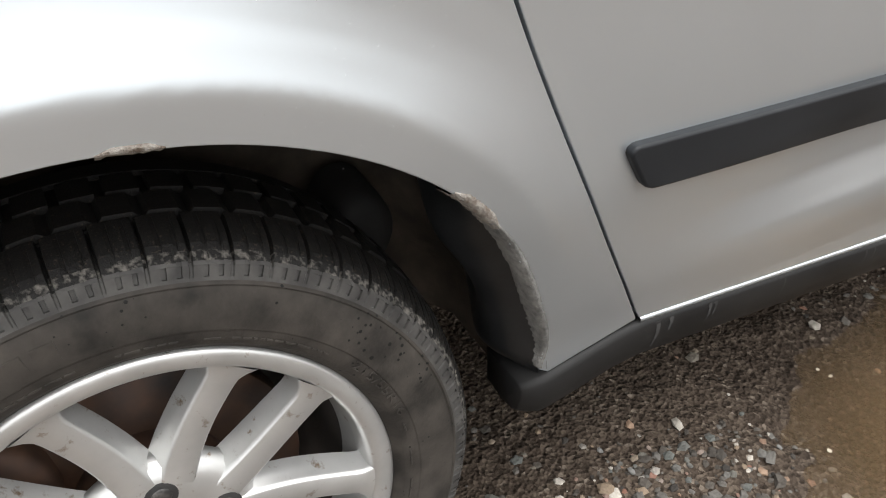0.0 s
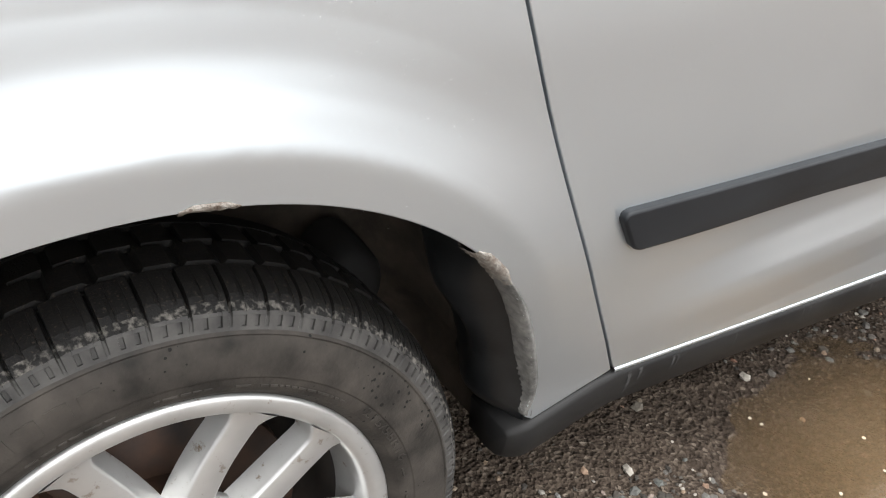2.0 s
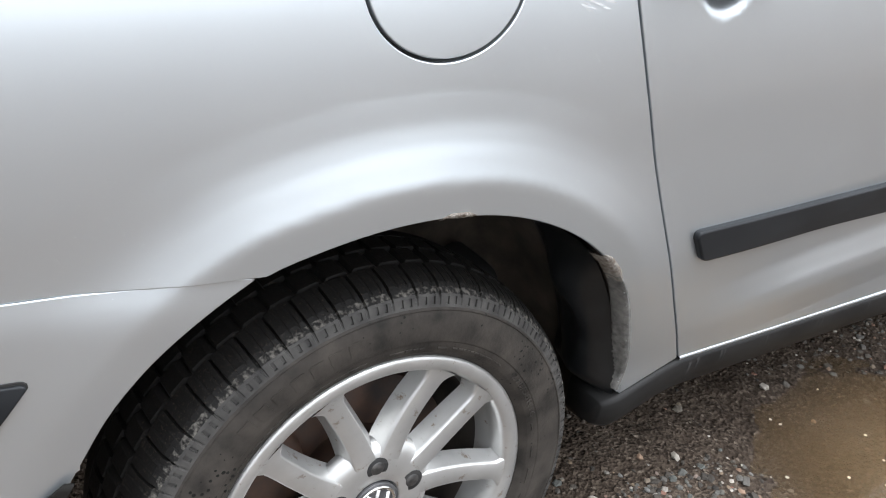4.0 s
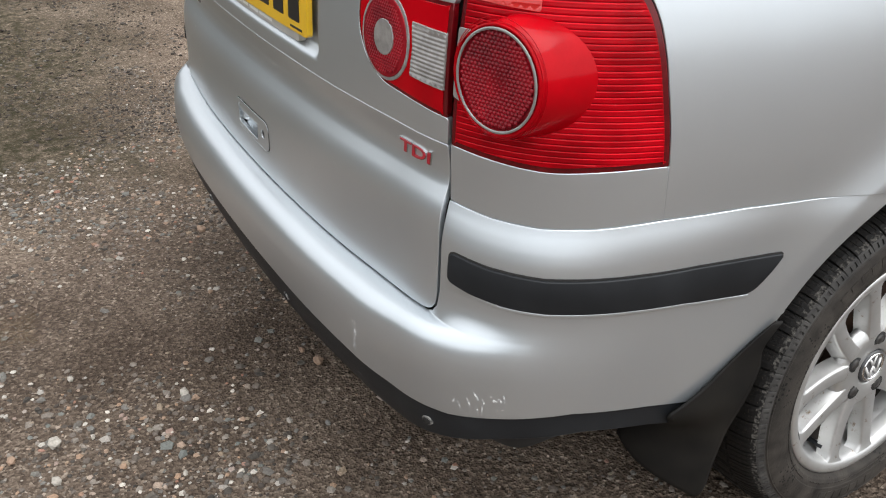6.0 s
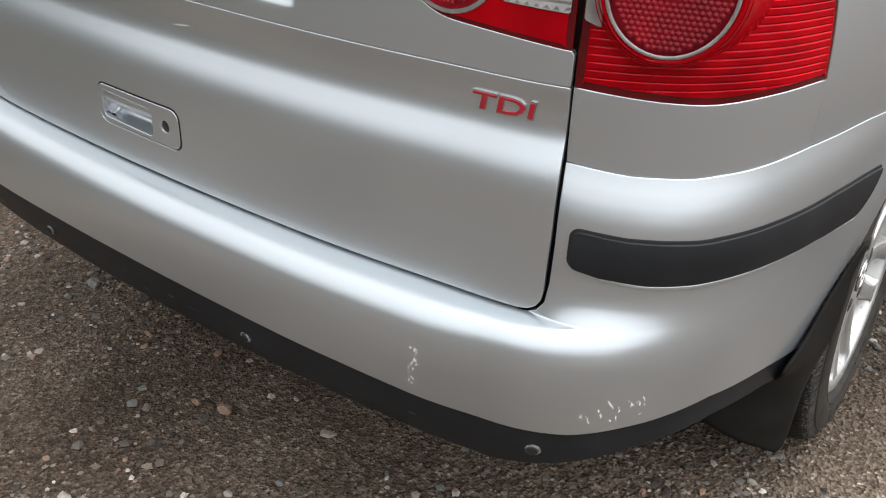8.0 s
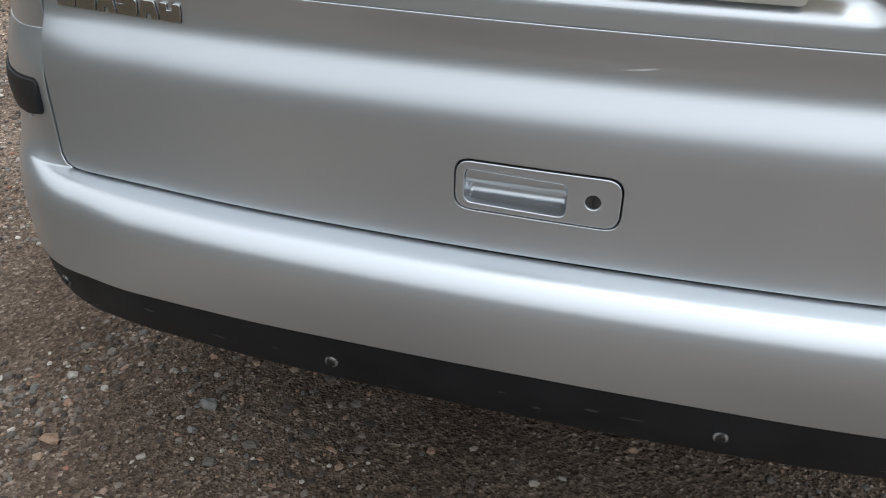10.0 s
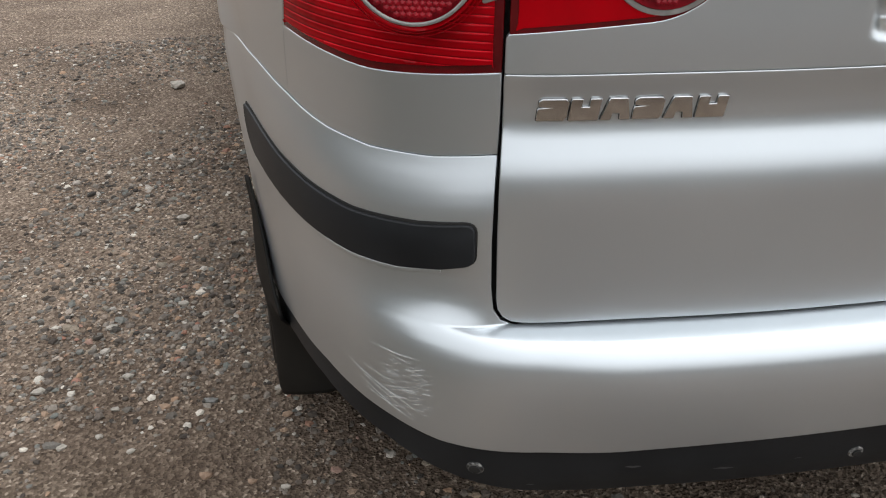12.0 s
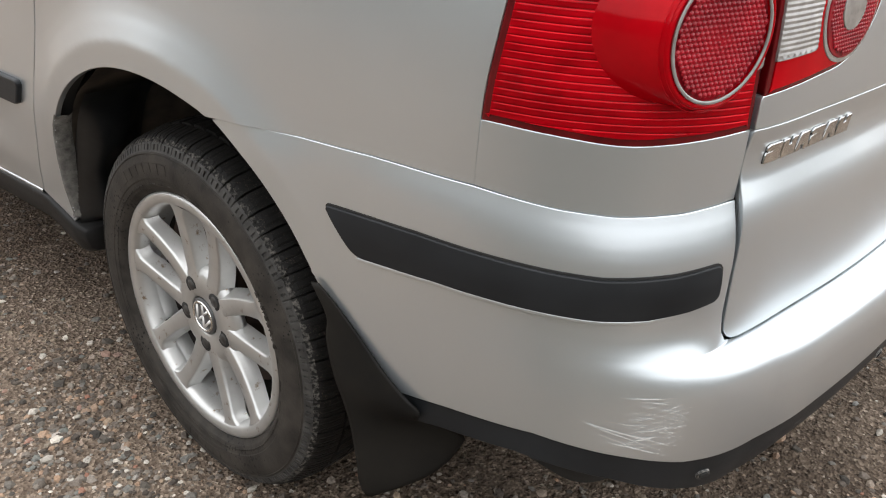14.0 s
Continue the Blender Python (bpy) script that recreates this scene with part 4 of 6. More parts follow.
for i in range(16):
    s0, z0 = 0.690 + 0.065 * rng.random(), 0.475 - 0.030 * rng.random()
    ln, lean = 0.004 + 0.007 * rng.random(), rng.gauss(0.2, 0.4)
    lines.append(([(s0 + lean * ln * k / 4, z0 - ln * k / 4) for k in range(5)], 0.0003 + 0.0008 * rng.random() ** 2))
for i in range(34):
    u = rng.random()
    s0, z0 = 0.512 + 0.004 * math.sin(7 * u) + rng.gauss(0, 0.0022), 0.502 - 0.060 * u
    ln, lean = 0.0015 + 0.005 * rng.random() ** 2, rng.gauss(0, 0.6)
    lines.append(([(s0 + lean * ln * k / 4, z0 - ln * k / 4) for k in range(5)], 0.0004 + 0.0017 * rng.random() ** 2))
scratch_lines("scuffing", lines, "small pale chips and scuffs on the bumper")

lines = [([(0.076 + 0.004 * k, 0.7785 + 0.0005 * k) for k in range(9)], 0.0009), ([(0.088 + 0.004 * k, 0.7600 + 0.0003 * k) for k in range(6)], 0.0005)]
scratch_lines("tailgate_scuffing", lines, "short pale chips in the tailgate paint", "tail", tailgate)
SMEAR = simple("pale_smear", [(0.44, 0.45, 0.455), (0.60, 0.61, 0.61)], (0.45, 0.6), 60)
rng = random.Random(9)
lines = []
for i in range(16):
    s0, z0 = 1.690 + 0.045 * rng.random(), 0.9425 - 0.010 * rng.random()
    lines.append(([(s0 + 0.003 * k, z0 - 0.0007 * k + 0.0006 * rng.random()) for k in range(5)], 0.0004 + 0.0007 * rng.random()))
scratch_lines("paint_smear", lines, "faint pale smears in the paint", "body", car, SMEAR)
lines = []
for i in range(14):
    s0, z0 = 2.125 + 0.045 * rng.random(), 0.932 - 0.010 * rng.random()
    lines.append(([(s0 + 0.003 * k, z0 - 0.0007 * k + 0.0006 * rng.random()) for k in range(5)], 0.0004 + 0.0007 * rng.random()))
scratch_lines("paint_smear", lines, "faint pale smears in the paint", "body", car, SMEAR)

# rain drops on the paint, in loose clusters and runs
m_, n_, l_, WATER = mat("water_drop")
WATER.inputs["Base Color"].default_value = (0.75, 0.77, 0.78, 1)
WATER.inputs["Roughness"].default_value, WATER.inputs["Metallic"].default_value = 0.08, 0.75
DROP_MAT = m_


def drops(name, spots, kind, parent, seed):
    rng = random.Random(seed)
    verts, faces = [], []
    for s0, z0, ws, wz, count, r0 in spots:
        for _ in range(2 * count):
            s, z = s0 + rng.gauss(0, ws), z0 + rng.gauss(0, wz)
            r = 0.42 * r0 * (0.4 + rng.random() ** 2)
            p = S(s, z, kind, 0.0)
            ds, dz, n = frame_at(np.array(s), np.array(z), kind)
            base = len(verts)
            for k, h in ((1.0, 0.0), (0.7, 0.45)):
                verts += [tuple(p + r * k * (math.cos(a) * ds + math.sin(a) * dz) + n * r * h) for a in np.linspace(0, 2 * math.pi, 6, endpoint=False)]
            verts.append(tuple(p + n * r * 0.6))
            for i in range(6):
                j = (i + 1) % 6
                faces += [(base + i, base + j, base + 6 + j, base + 6 + i), (base + 6 + i, base + 6 + j, base + 12)]
    ob = mesh_object(name, verts, faces, DROP_MAT, parent, "tiny rain drops clinging to the paint")
    ob["kind"] = "stuff"
    return ob


drops("rain_spray", [(float(s_of_y(0.20)), 0.80, 0.035, 0.05, 60, 0.0008), (float(s_of_y(0.16)), 0.87, 0.03, 0.02, 45, 0.0008), (float(s_of_y(-0.28)), 0.78, 0.04, 0.03, 30, 0.0008),
                     (float(s_of_y(0.62)), 0.84, 0.06, 0.025, 70, 0.0008), (float(s_of_y(0.50)), 0.78, 0.04, 0.02, 35, 0.0009), (float(s_of_y(0.70)), 0.76, 0.08, 0.01, 45, 0.0007),
                     (float(s_of_y(0.40)), 0.905, 0.012, 0.006, 45, 0.0009)], "body", car, 3)
drops("rain_spray", [(-0.40 + 0.004 * math.sin(k), 0.78 - 0.010 * k, 0.0012, 0.004, 3, 0.0006) for k in range(16)] + [(-0.435, 0.74 - 0.010 * k, 0.0012, 0.004, 2, 0.0006) for k in range(9)]
      + [(0.29 - 0.0015 * k, 0.66 - 0.009 * k, 0.001, 0.003, 3, 0.0007) for k in range(6)] + [(0.20, 0.70, 0.09, 0.004, 30, 0.0006)], "tail", tailgate, 5)

NICK = simple("rubbed_plastic", [(0.030, 0.031, 0.033), (0.075, 0.076, 0.078)], (0.35, 0.5), 120)
rng = random.Random(12)
lines = []
for s0, z0 in ((-0.50, 0.400), (-0.40, 0.386), (-0.31, 0.392), (-0.02, 0.400), (0.02, 0.384), (0.08, 0.398), (0.12, 0.395), (0.40, 0.372), (0.50, 0.390), (-0.60, 0.366), (-0.16, 0.366)):
    ln = 0.008 + 0.022 * rng.random()
    lines.append(([(s0 + ln * k / 5, z0 + 0.0015 * rng.random()) for k in range(6)], 0.0008 + 0.0012 * rng.random()))
scratch_lines("rubbed_nicks", lines, "rubbed nicks in the black lower edge", "bumper", valance, NICK)

# push-in fixings in the black lower edge
FIX = simple("worn_fixing", [(0.02, 0.02, 0.02), (0.24, 0.235, 0.22)], (0.4, 0.6), 130, rp=(0.42, 0.6))
for s in (-0.648, -0.232, 0.232, 0.648):
    panel("fixing", arc_loop(s, 0.386, 0.0072, 0.0072, 20), "bumper", FIX, valance, 0.004, lift=-0.0015, depth=0.004, edge=0.0015, label="scuffed round push-in fixing")
    panel("fixing_hole", arc_loop(s, 0.386, 0.0050, 0.0050, 16), "bumper", DARK, valance, 0.004, lift=0.0004, depth=0.003, edge=0.0005)

# dark inner shell behind the shut lines
for flip in (False, True):
    shell = [(0.648, 0.45), (1.0, 0.46)] + lip_points(158, 12, 40, 0.014) + [(float(s_of_y(0.5)), 0.40), (float(s_of_y(1.3)), 0.36), (float(s_of_y(1.3)), 1.19), (0.648, 1.19)]
    panel("inner_shell", shell, "body", DARK, car, 0.03, lift=-0.0105, depth=0.03, mirror=flip)
panel("inner_shell", [(-0.70, 0.50), (0.70, 0.50), (0.70, 1.19), (-0.70, 1.19)], "tail", DARK, car, 0.03, lift=-0.026, depth=0.03)

# sills with a bright silver lip above the black moulding
def sill_top(y):
    return 0.381 - 0.09 * (y - 0.5) if y > 0.5 else 0.357 + 0.024 * (y - 0.392) / 0.108


for sx in (1, -1):
    bm = bmesh.new()
    prof = [(0.852, -0.001), (0.873, -0.0015), (0.879, -0.004), (0.8815, -0.010), (0.880, -0.030), (0.873, -0.058), (0.862, -0.070), (0.84, -0.076), (0.80, -0.07), (0.80, 0.0)]
    rows = []
    for y in [0.362, 0.364, 0.368, 0.376, 0.386] + list(np.linspace(0.40, 2.3, 50)):
        k = min(1.0, max(0.0, (y - 0.360) / 0.030)) ** 0.5
        zt = sill_top(max(y, 0.385))
        rows.append([bm.verts.new((sx * (0.80 + (x - 0.80) * (0.80 + 0.20 * k)), y, zt - 0.036 + (dz + 0.036) * (0.55 + 0.45 * k))) for x, dz in prof])
    n = len(prof)
    for ra, rb in zip(rows, rows[1:]):
        for i in range(n):
            bm.faces.new((ra[i], ra[(i + 1) % n], rb[(i + 1) % n], rb[i]))
    bm.faces.new(rows[0])
    bm.faces.new(rows[-1][::-1])
    bmesh.ops.recalc_face_normals(bm, faces=bm.faces)
    part("sill_moulding", bm, SILL, car, "black plastic sill moulding with dusty run marks")
    bm = bmesh.new()
    rows = []
    for y in np.linspace(0.506, 2.3, 60):
        zt = sill_top(y)
        rows.append([bm.verts.new((sx * (0.871 + 0.0085 * math.cos(a)), y, zt - 0.0005 + 0.0055 * math.sin(a))) for a in np.linspace(-0.5, 2.6, 9)])
    for ra, rb in zip(rows, rows[1:]):
        for i in range(8):
            bm.faces.new((ra[i], rb[i], rb[i + 1], ra[i + 1]))
    bmesh.ops.recalc_face_normals(bm, faces=bm.faces)
    part("sill_lip", bm, PAINT, car, "silver sill edge below the door")

# dried run marks on the sill mouldings
RUNS = simple("dried_mud_runs", [(0.014, 0.014, 0.014), (0.032, 0.031, 0.030)], (0.6, 0.85), 60)
for sx in (1, -1):
    bm = bmesh.new()
    rng = random.Random(23)
    for y0 in (0.530, 0.548, 0.604, 0.612, 0.72, 0.86, 0.875, 1.02):
        w, drop = 0.0012 + 0.0022 * rng.random(), 0.018 + 0.026 * rng.random()
        rows = []
        for u in np.linspace(0, 1, 6):
            d = -0.008 - drop * u
            x = float(np.interp(-d, [0.004, 0.010, 0.030, 0.058], [0.879, 0.8815, 0.880, 0.873])) + 0.0006
            k = w * (1 - 0.7 * u)
            rows.append([bm.verts.new((sx * x, y0 + 0.001 * math.sin(5 * u) + q, sill_top(y0) + d)) for q in (-k, k)])
        for ra, rb in zip(rows, rows[1:]):
            bm.faces.new((ra[0], ra[1], rb[1], rb[0]))
    ob = part("mud_runs", bm, RUNS, car, "pale dried run marks on the sill")
    ob["kind"] = "stuff"

# door handle on the driver's side
bm = bmesh.new()
rows = []
for u in np.linspace(0, 1, 26):
    y = 0.288 + 0.222 * u
    end = min(1.0, (u / 0.07) ** 0.5 if u < 0.07 else 1.0, ((1 - u) / 0.07) ** 0.5 if u > 0.93 else 1.0)
    hh = (0.0175 - 0.002 * u) * (0.25 + 0.75 * end) * (0.92 if 0.275 < u < 0.30 else 1.0)
    out = 0.030 * (0.35 + 0.65 * end) * (1 - 0.15 * u)
    zc = 0.959 - 0.016 * u
    rows.append([bm.verts.new((0.886 + out * (0.5 + 0.5 * abs(math.cos(a)) ** 0.6 * (1 if math.cos(a) > 0 else -1)), y, zc + hh * abs(math.sin(a)) ** 0.7 * (1 if math.sin(a) > 0 else -1))) for a in np.linspace(0, 2 * math.pi, 20, endpoint=False)])
for ra, rb in zip(rows, rows[1:]):
    for i in range(20):
        bm.faces.new((ra[i], ra[(i + 1) % 20], rb[(i + 1) % 20], rb[i]))
bm.faces.new(rows[0])
bm.faces.new(rows[-1][::-1])
bmesh.ops.recalc_face_normals(bm, faces=bm.faces)
part("door_handle", bm, TRIM, car, "black plastic door handle over a scooped recess")

# mud flaps behind the rear wheels: a flange over the bumper's edge that bends in to a hanging plate
FLAP_FRONT = curve1([0.195, 0.245, 0.314, 0.39, 0.46, 0.52], [-0.408, -0.409, -0.399, -0.382, -0.363, -0.353])
FLAP_BACK = curve1([0.195, 0.33, 0.39, 0.415, 0.432, 0.455, 0.495, 0.53, 0.552], [-0.465, -0.465, -0.497, -0.507, -0.482, -0.450, -0.408, -0.372, -0.347])


def flap_edge(z):
    """The flap's edge beside the tyre: along the arch above, hanging free below."""
    ang = 180 - math.degrees(math.asin((max(z, 0.43) - HUB_Z) / 0.42))
    on_arch = float(LIP(ang)) * math.cos(radians(ang)) + 0.003
    k = float(smooth(z, 0.47, 0.525))
    return on_arch * k + float(FLAP_FRONT(z)) * (1 - k)


for sx in (1, -1):
    bm = bmesh.new()
    rows = []
    for u in np.linspace(0, 1, 44):
        row = []
        for v in np.linspace(0, 1, 16):
            bottom = 0.216 + 0.030 * (1 - min(1, v / 0.14)) ** 2 + 0.085 * max(0, v - 0.2)
            z = 0.550 + (bottom - 0.550) * u
            ya, yb = flap_edge(z), float(FLAP_BACK(z))
            yb = min(yb, ya - 0.002)
            yf = ya + (yb - ya) * v
            f = S(s_of_y(yf), z, "bumper", 0.0095 - 0.003 * v + 0.0045 * math.exp(-(((z - 0.42) / 0.05) ** 2)))
            q = np.array([0.872 - 0.115 * (1 - math.cos(v * 1.5)) / 0.93 - 0.02 * v, ya - 0.085 * math.sin(v * 1.5), z])
            q[1] += 0.006 * math.sin(6 * v) * u
            k = float(1 - smooth(z, 0.285, 0.415))
            p = f * (1 - k) + q * k
            row.append(bm.verts.new((sx * float(p[0]), float(p[1]), float(p[2]))))
        rows.append(row)
    for ra, rb in zip(rows, rows[1:]):
        for i in range(15):
            bm.faces.new((ra[i], ra[i + 1], rb[i + 1], rb[i]))
    bmesh.ops.recalc_face_normals(bm, faces=bm.faces)
    bmesh.ops.solidify(bm, geom=bm.faces[:], thickness=0.004)
    part("mud_flap", bm, FLAP, car, "black moulded mud flap behind the wheel")

# old filler and underseal on the front edge of the wheel arches
def arch_edge_strip(name, a0, a1, n, width, material, label, flip):
    sx = -1 if flip else 1
    rng = random.Random(int(a0 * 10))
    rows = []
    for a in np.linspace(a0, a1, n):
        taper = min(1.0, 3.5 * min(a - a0, a1 - a) / (a1 - a0) + 0.15)
        row = []
        for g, dep in ((width * taper * (0.9 + 0.25 * rng.random()), -0.0004), (0.0045 * taper, 0.0010 + 0.0006 * rng.random()), (0.0, 0.0012), (-0.0026 - 0.0022 * rng.random(), -0.0034), (-0.0042 - 0.0024 * rng.random(), -0.012 - 0.003 * rng.random()), (-0.0058 - 0.0026 * rng.random(), -0.021), (-0.003, -0.030)):
            r = float(LIP(a)) + g
            s, z = float(s_of_y(r * math.cos(radians(a)))), HUB_Z + r * math.sin(radians(a))
            p = S(s, z, "body", dep)
            row.append((sx * float(p[0]), float(p[1]), float(p[2])))
        rows.append(row)
    bm = bmesh.new()
    vs = [[bm.verts.new(p) for p in r] for r in rows]
    for ra, rb in zip(vs, vs[1:]):
        for i in range(6):
            bm.faces.new((ra[i], ra[i + 1], rb[i + 1], rb[i]))
    bmesh.ops.recalc_face_normals(bm, faces=bm.faces)
    return part(name, bm, material, car, label)


FILLER = simple("old_filler", [(0.055, 0.054, 0.050), (0.175, 0.170, 0.158)], (0.7, 0.95), 70, bump=0.8, bump_scale=220, dist=0.003)
RUST = simple("rusty_filler", [(0.085, 0.062, 0.045), (0.24, 0.225, 0.20)], (0.7, 0.95), 130, bump=0.9, bump_scale=260, dist=0.003)
for flip in (False, True):
    arch_edge_strip("arch_filler", 7.6, 43.5, 80, 0.002, FILLER, "lumpy grey filler on the arch edge", flip)
arch_edge_strip("rust_patch", 41.5, 50.5, 34, 0.006, RUST, "flaking rust and filler on the arch edge", False)
arch_edge_strip("arch_chip", 80.5, 86.0, 14, 0.002, RUST, "chipped paint on the arch edge", False)

# wheel arch liners
for sx in (1, -1):
    bm = bmesh.new()
    grid = []
    for a in np.linspace(-12, 166, 48):
        row = []
        for x, dr in ((0.876, 0.004), (0.868, 0.006), (0.80, 0.01), (0.62, 0.012), (0.56, -0.02)):
            r = float(LIP(np.clip(a, 0, 180))) + dr + 0.003 * math.sin(a * 0.3)
            row.append(bm.verts.new((sx * min(x, 0.876 if a > 6 else 0.80), r * math.cos(radians(a)), max(0.235, HUB_Z + r * math.sin(radians(a))))))
        row.append(bm.verts.new((sx * 0.56, 0.1 * math.cos(radians(a)), HUB_Z + 0.1 * math.sin(radians(a)))))
        grid.append(row)
    for ra, rb in zip(grid, grid[1:]):
        for i in range(5):
            bm.faces.new((ra[i], ra[i + 1], rb[i + 1], rb[i]))
    part("arch_liner", bm, LINER, car, "dirty black wheel arch liner")


# black block in the arch above the axle, added for the void's shade
for sx in (1, -1):
    rings = []
    for x, r in ((0.58, 0.040), (0.63, 0.040), (0.655, 0.038), (0.664, 0.032), (0.667, 0.022)):
        rings.append([Vector((sx * x, 0.285 + r * math.cos(a), 0.440 + r * 1.25 * math.sin(a))) for a in np.linspace(0, 2 * math.pi, 24, endpoint=False)])
    part("arch_void", loft_rings(rings), DARK, car, "black rounded block standing for the dark void in the wheel arch")

# bulged black shield at the front of the arch
SHIELD = simple("black_shield_plastic", [(0.005, 0.0055, 0.006), (0.013, 0.0135, 0.014)], (0.22, 0.45), 25, bump=0.2, bump_scale=40, dist=0.002, spec=0.4)
for sx in (1, -1):
    bm = bmesh.new()
    grid = []
    for a in np.linspace(1, 50, 30):
        row = []
        for v in np.linspace(0, 1, 16):
            bulge = 0.040 * math.sin(math.pi * min(1, v * 1.15)) ** 0.8 * float(smooth(a, 1, 12) * (1 - smooth(a, 34, 50))) - 0.020 * math.exp(-(((v - 0.5) / 0.16) ** 2 + ((a - 24) / 7) ** 2))
            r = float(LIP(a)) - 0.002 - bulge
            row.append(bm.verts.new((sx * (0.868 - 0.13 * v), r * math.cos(radians(a)), HUB_Z + r * math.sin(radians(a)))))
        grid.append(row)
    for ra, rb in zip(grid, grid[1:]):
        for i in range(15):
            bm.faces.new((ra[i], ra[i + 1], rb[i + 1], rb[i]))
    part("arch_shield", bm, SHIELD, car, "bulged black plastic shield inside the wheel arch")


# ---- wheels ----
def revolve(bm, prof, n, phase=0.0):
    rows = []
    for i in range(n):
        a = 2 * math.pi * i / n + phase
        rows.append([bm.verts.new((x, r * math.cos(a), r * math.sin(a))) for x, r in prof])
    for ra, rb in zip(rows, rows[1:] + rows[:1]):
        for j in range(len(prof) - 1):
            bm.faces.new((ra[j], rb[j], rb[j + 1], ra[j + 1]))
    return rows


def spoke_ring(bm, sections):
    rows = [[bm.verts.new(p) for p in sec] for sec in sections]
    for ra, rb in zip(rows, rows[1:]):
        for j in range(len(ra) - 1):
            bm.faces.new((ra[j], rb[j], rb[j + 1], ra[j + 1]))


def rim_mesh(phase):
    """Alloy wheel round the x axis, outer face near x = 0."""
    bm = bmesh.new()
    revolve(bm, [(-0.030, 0.1920), (-0.010, 0.1945), (-0.002, 0.1975), (0.002, 0.2015), (0.0035, 0.2080), (0.0037, 0.2146), (0.0012, 0.2184), (-0.006, 0.2194), (-0.014, 0.212), (-0.02, 0.205)], 120)
    revolve(bm, [(-0.030, 0.1920), (-0.045, 0.1880), (-0.056, 0.1862)], 120)
    revolve(bm, [(-0.026, 0.0005), (-0.026, 0.033), (-0.012, 0.0345), (-0.010, 0.037), (-0.0105, 0.066), (-0.013, 0.076), (-0.018, 0.084), (-0.026, 0.089), (-0.034, 0.090), (-0.034, 0.05)], 72)
    bmesh.ops.recalc_face_normals(bm, faces=bm.faces)
    return bm


SPOKE_LAT = curve1([0.05, 0.08, 0.11, 0.14, 0.175, 0.21], [0.0195, 0.0285, 0.0355, 0.0405, 0.0445, 0.0475])


def spoke_mesh(side):
    """One nearly straight spoke of a pair whose axis lies along y."""
    secs = []
    for u in np.linspace(0, 1, 22):
        r = 0.056 + u * 0.1435
        lat = side * float(SPOKE_LAT(r))
        along = math.sqrt(max(1e-6, r * r - lat * lat))
        lat2 = side * float(SPOKE_LAT(r + 0.004))
        d = Vector((0, math.sqrt((r + 0.004) ** 2 - lat2 * lat2) - along, lat2 - lat)).normalized()
        nrm = Vector((0, -d.z, d.y))
        half = 0.0118 + 0.0040 * (1 - u) ** 2 + 0.0022 * u * u + 0.012 * max(0.0, (u - 0.88) / 0.12) ** 2
        face = -0.0105 - 0.0040 * math.sin(math.pi * u) + 0.0105 * u
        deep = 0.024 + 0.004 * math.sin(math.pi * u)
        wide = 1.0 + 0.22 * (1 - u) ** 2
        secs.append([(face + dx, *(Vector((0, along, lat)) + nrm * (p * half)).yz) for p, dx in (
            (-wide * 1.48, -deep), (-wide * 1.30, -deep * 0.72), (-wide * 1.14, -deep * 0.42), (-1.06, -0.0060), (-1.0, -0.0012), (-0.86, 0.0),
            (0.86, 0.0), (1.0, -0.0012), (1.06, -0.0060), (wide * 1.14, -deep * 0.42), (wide * 1.30, -deep * 0.72), (wide * 1.48, -deep))])
    bm = bmesh.new()
    spoke_ring(bm, secs)
    bmesh.ops.recalc_face_normals(bm, faces=bm.faces)
    return bm


TYRE = [(-0.014, 0.2125), (-0.0040, 0.2160), (0.0025, 0.2216), (0.0030, 0.2224), (0.0088, 0.2278), (0.0094, 0.2286), (0.0122, 0.2380), (0.0126, 0.2426), (0.01265, 0.2432),
        (0.0138, 0.2440), (0.0139, 0.2447), (0.0143, 0.2550), (0.0140, 0.2630), (0.0132, 0.2705), (0.0117, 0.2780), (0.0100, 0.2822), (0.0098, 0.2828), (0.0110, 0.2833), (0.0109, 0.2845), (0.0092, 0.2851),
        (0.0085, 0.2864), (0.0073, 0.2892), (0.0072, 0.2895), (0.0041, 0.2978), (0.0040, 0.2981), (0.0024, 0.3010), (-0.0002, 0.3038), (-0.0045, 0.3066),
        (-0.0105, 0.3100), (-0.0195, 0.3132), (-0.0305, 0.3158), (-0.0455, 0.3184), (-0.0465, 0.3130), (-0.0490, 0.3130),
        (-0.0500, 0.3200), (-0.0820, 0.3213), (-0.0830, 0.3150), (-0.0865, 0.3150), (-0.0875, 0.3213), (-0.1200, 0.3206), (-0.1210, 0.3150), (-0.1245, 0.3150), (-0.1255, 0.3195), (-0.155, 0.3160), (-0.178, 0.302), (-0.190, 0.27), (-0.185, 0.2135)]
TYRE_STEPS = (0.0, 0.055, 0.085, 0.24, 0.25, 0.36, 0.37, 0.60, 0.61, 0.72, 0.73, 0.97)
PITCHES = 58


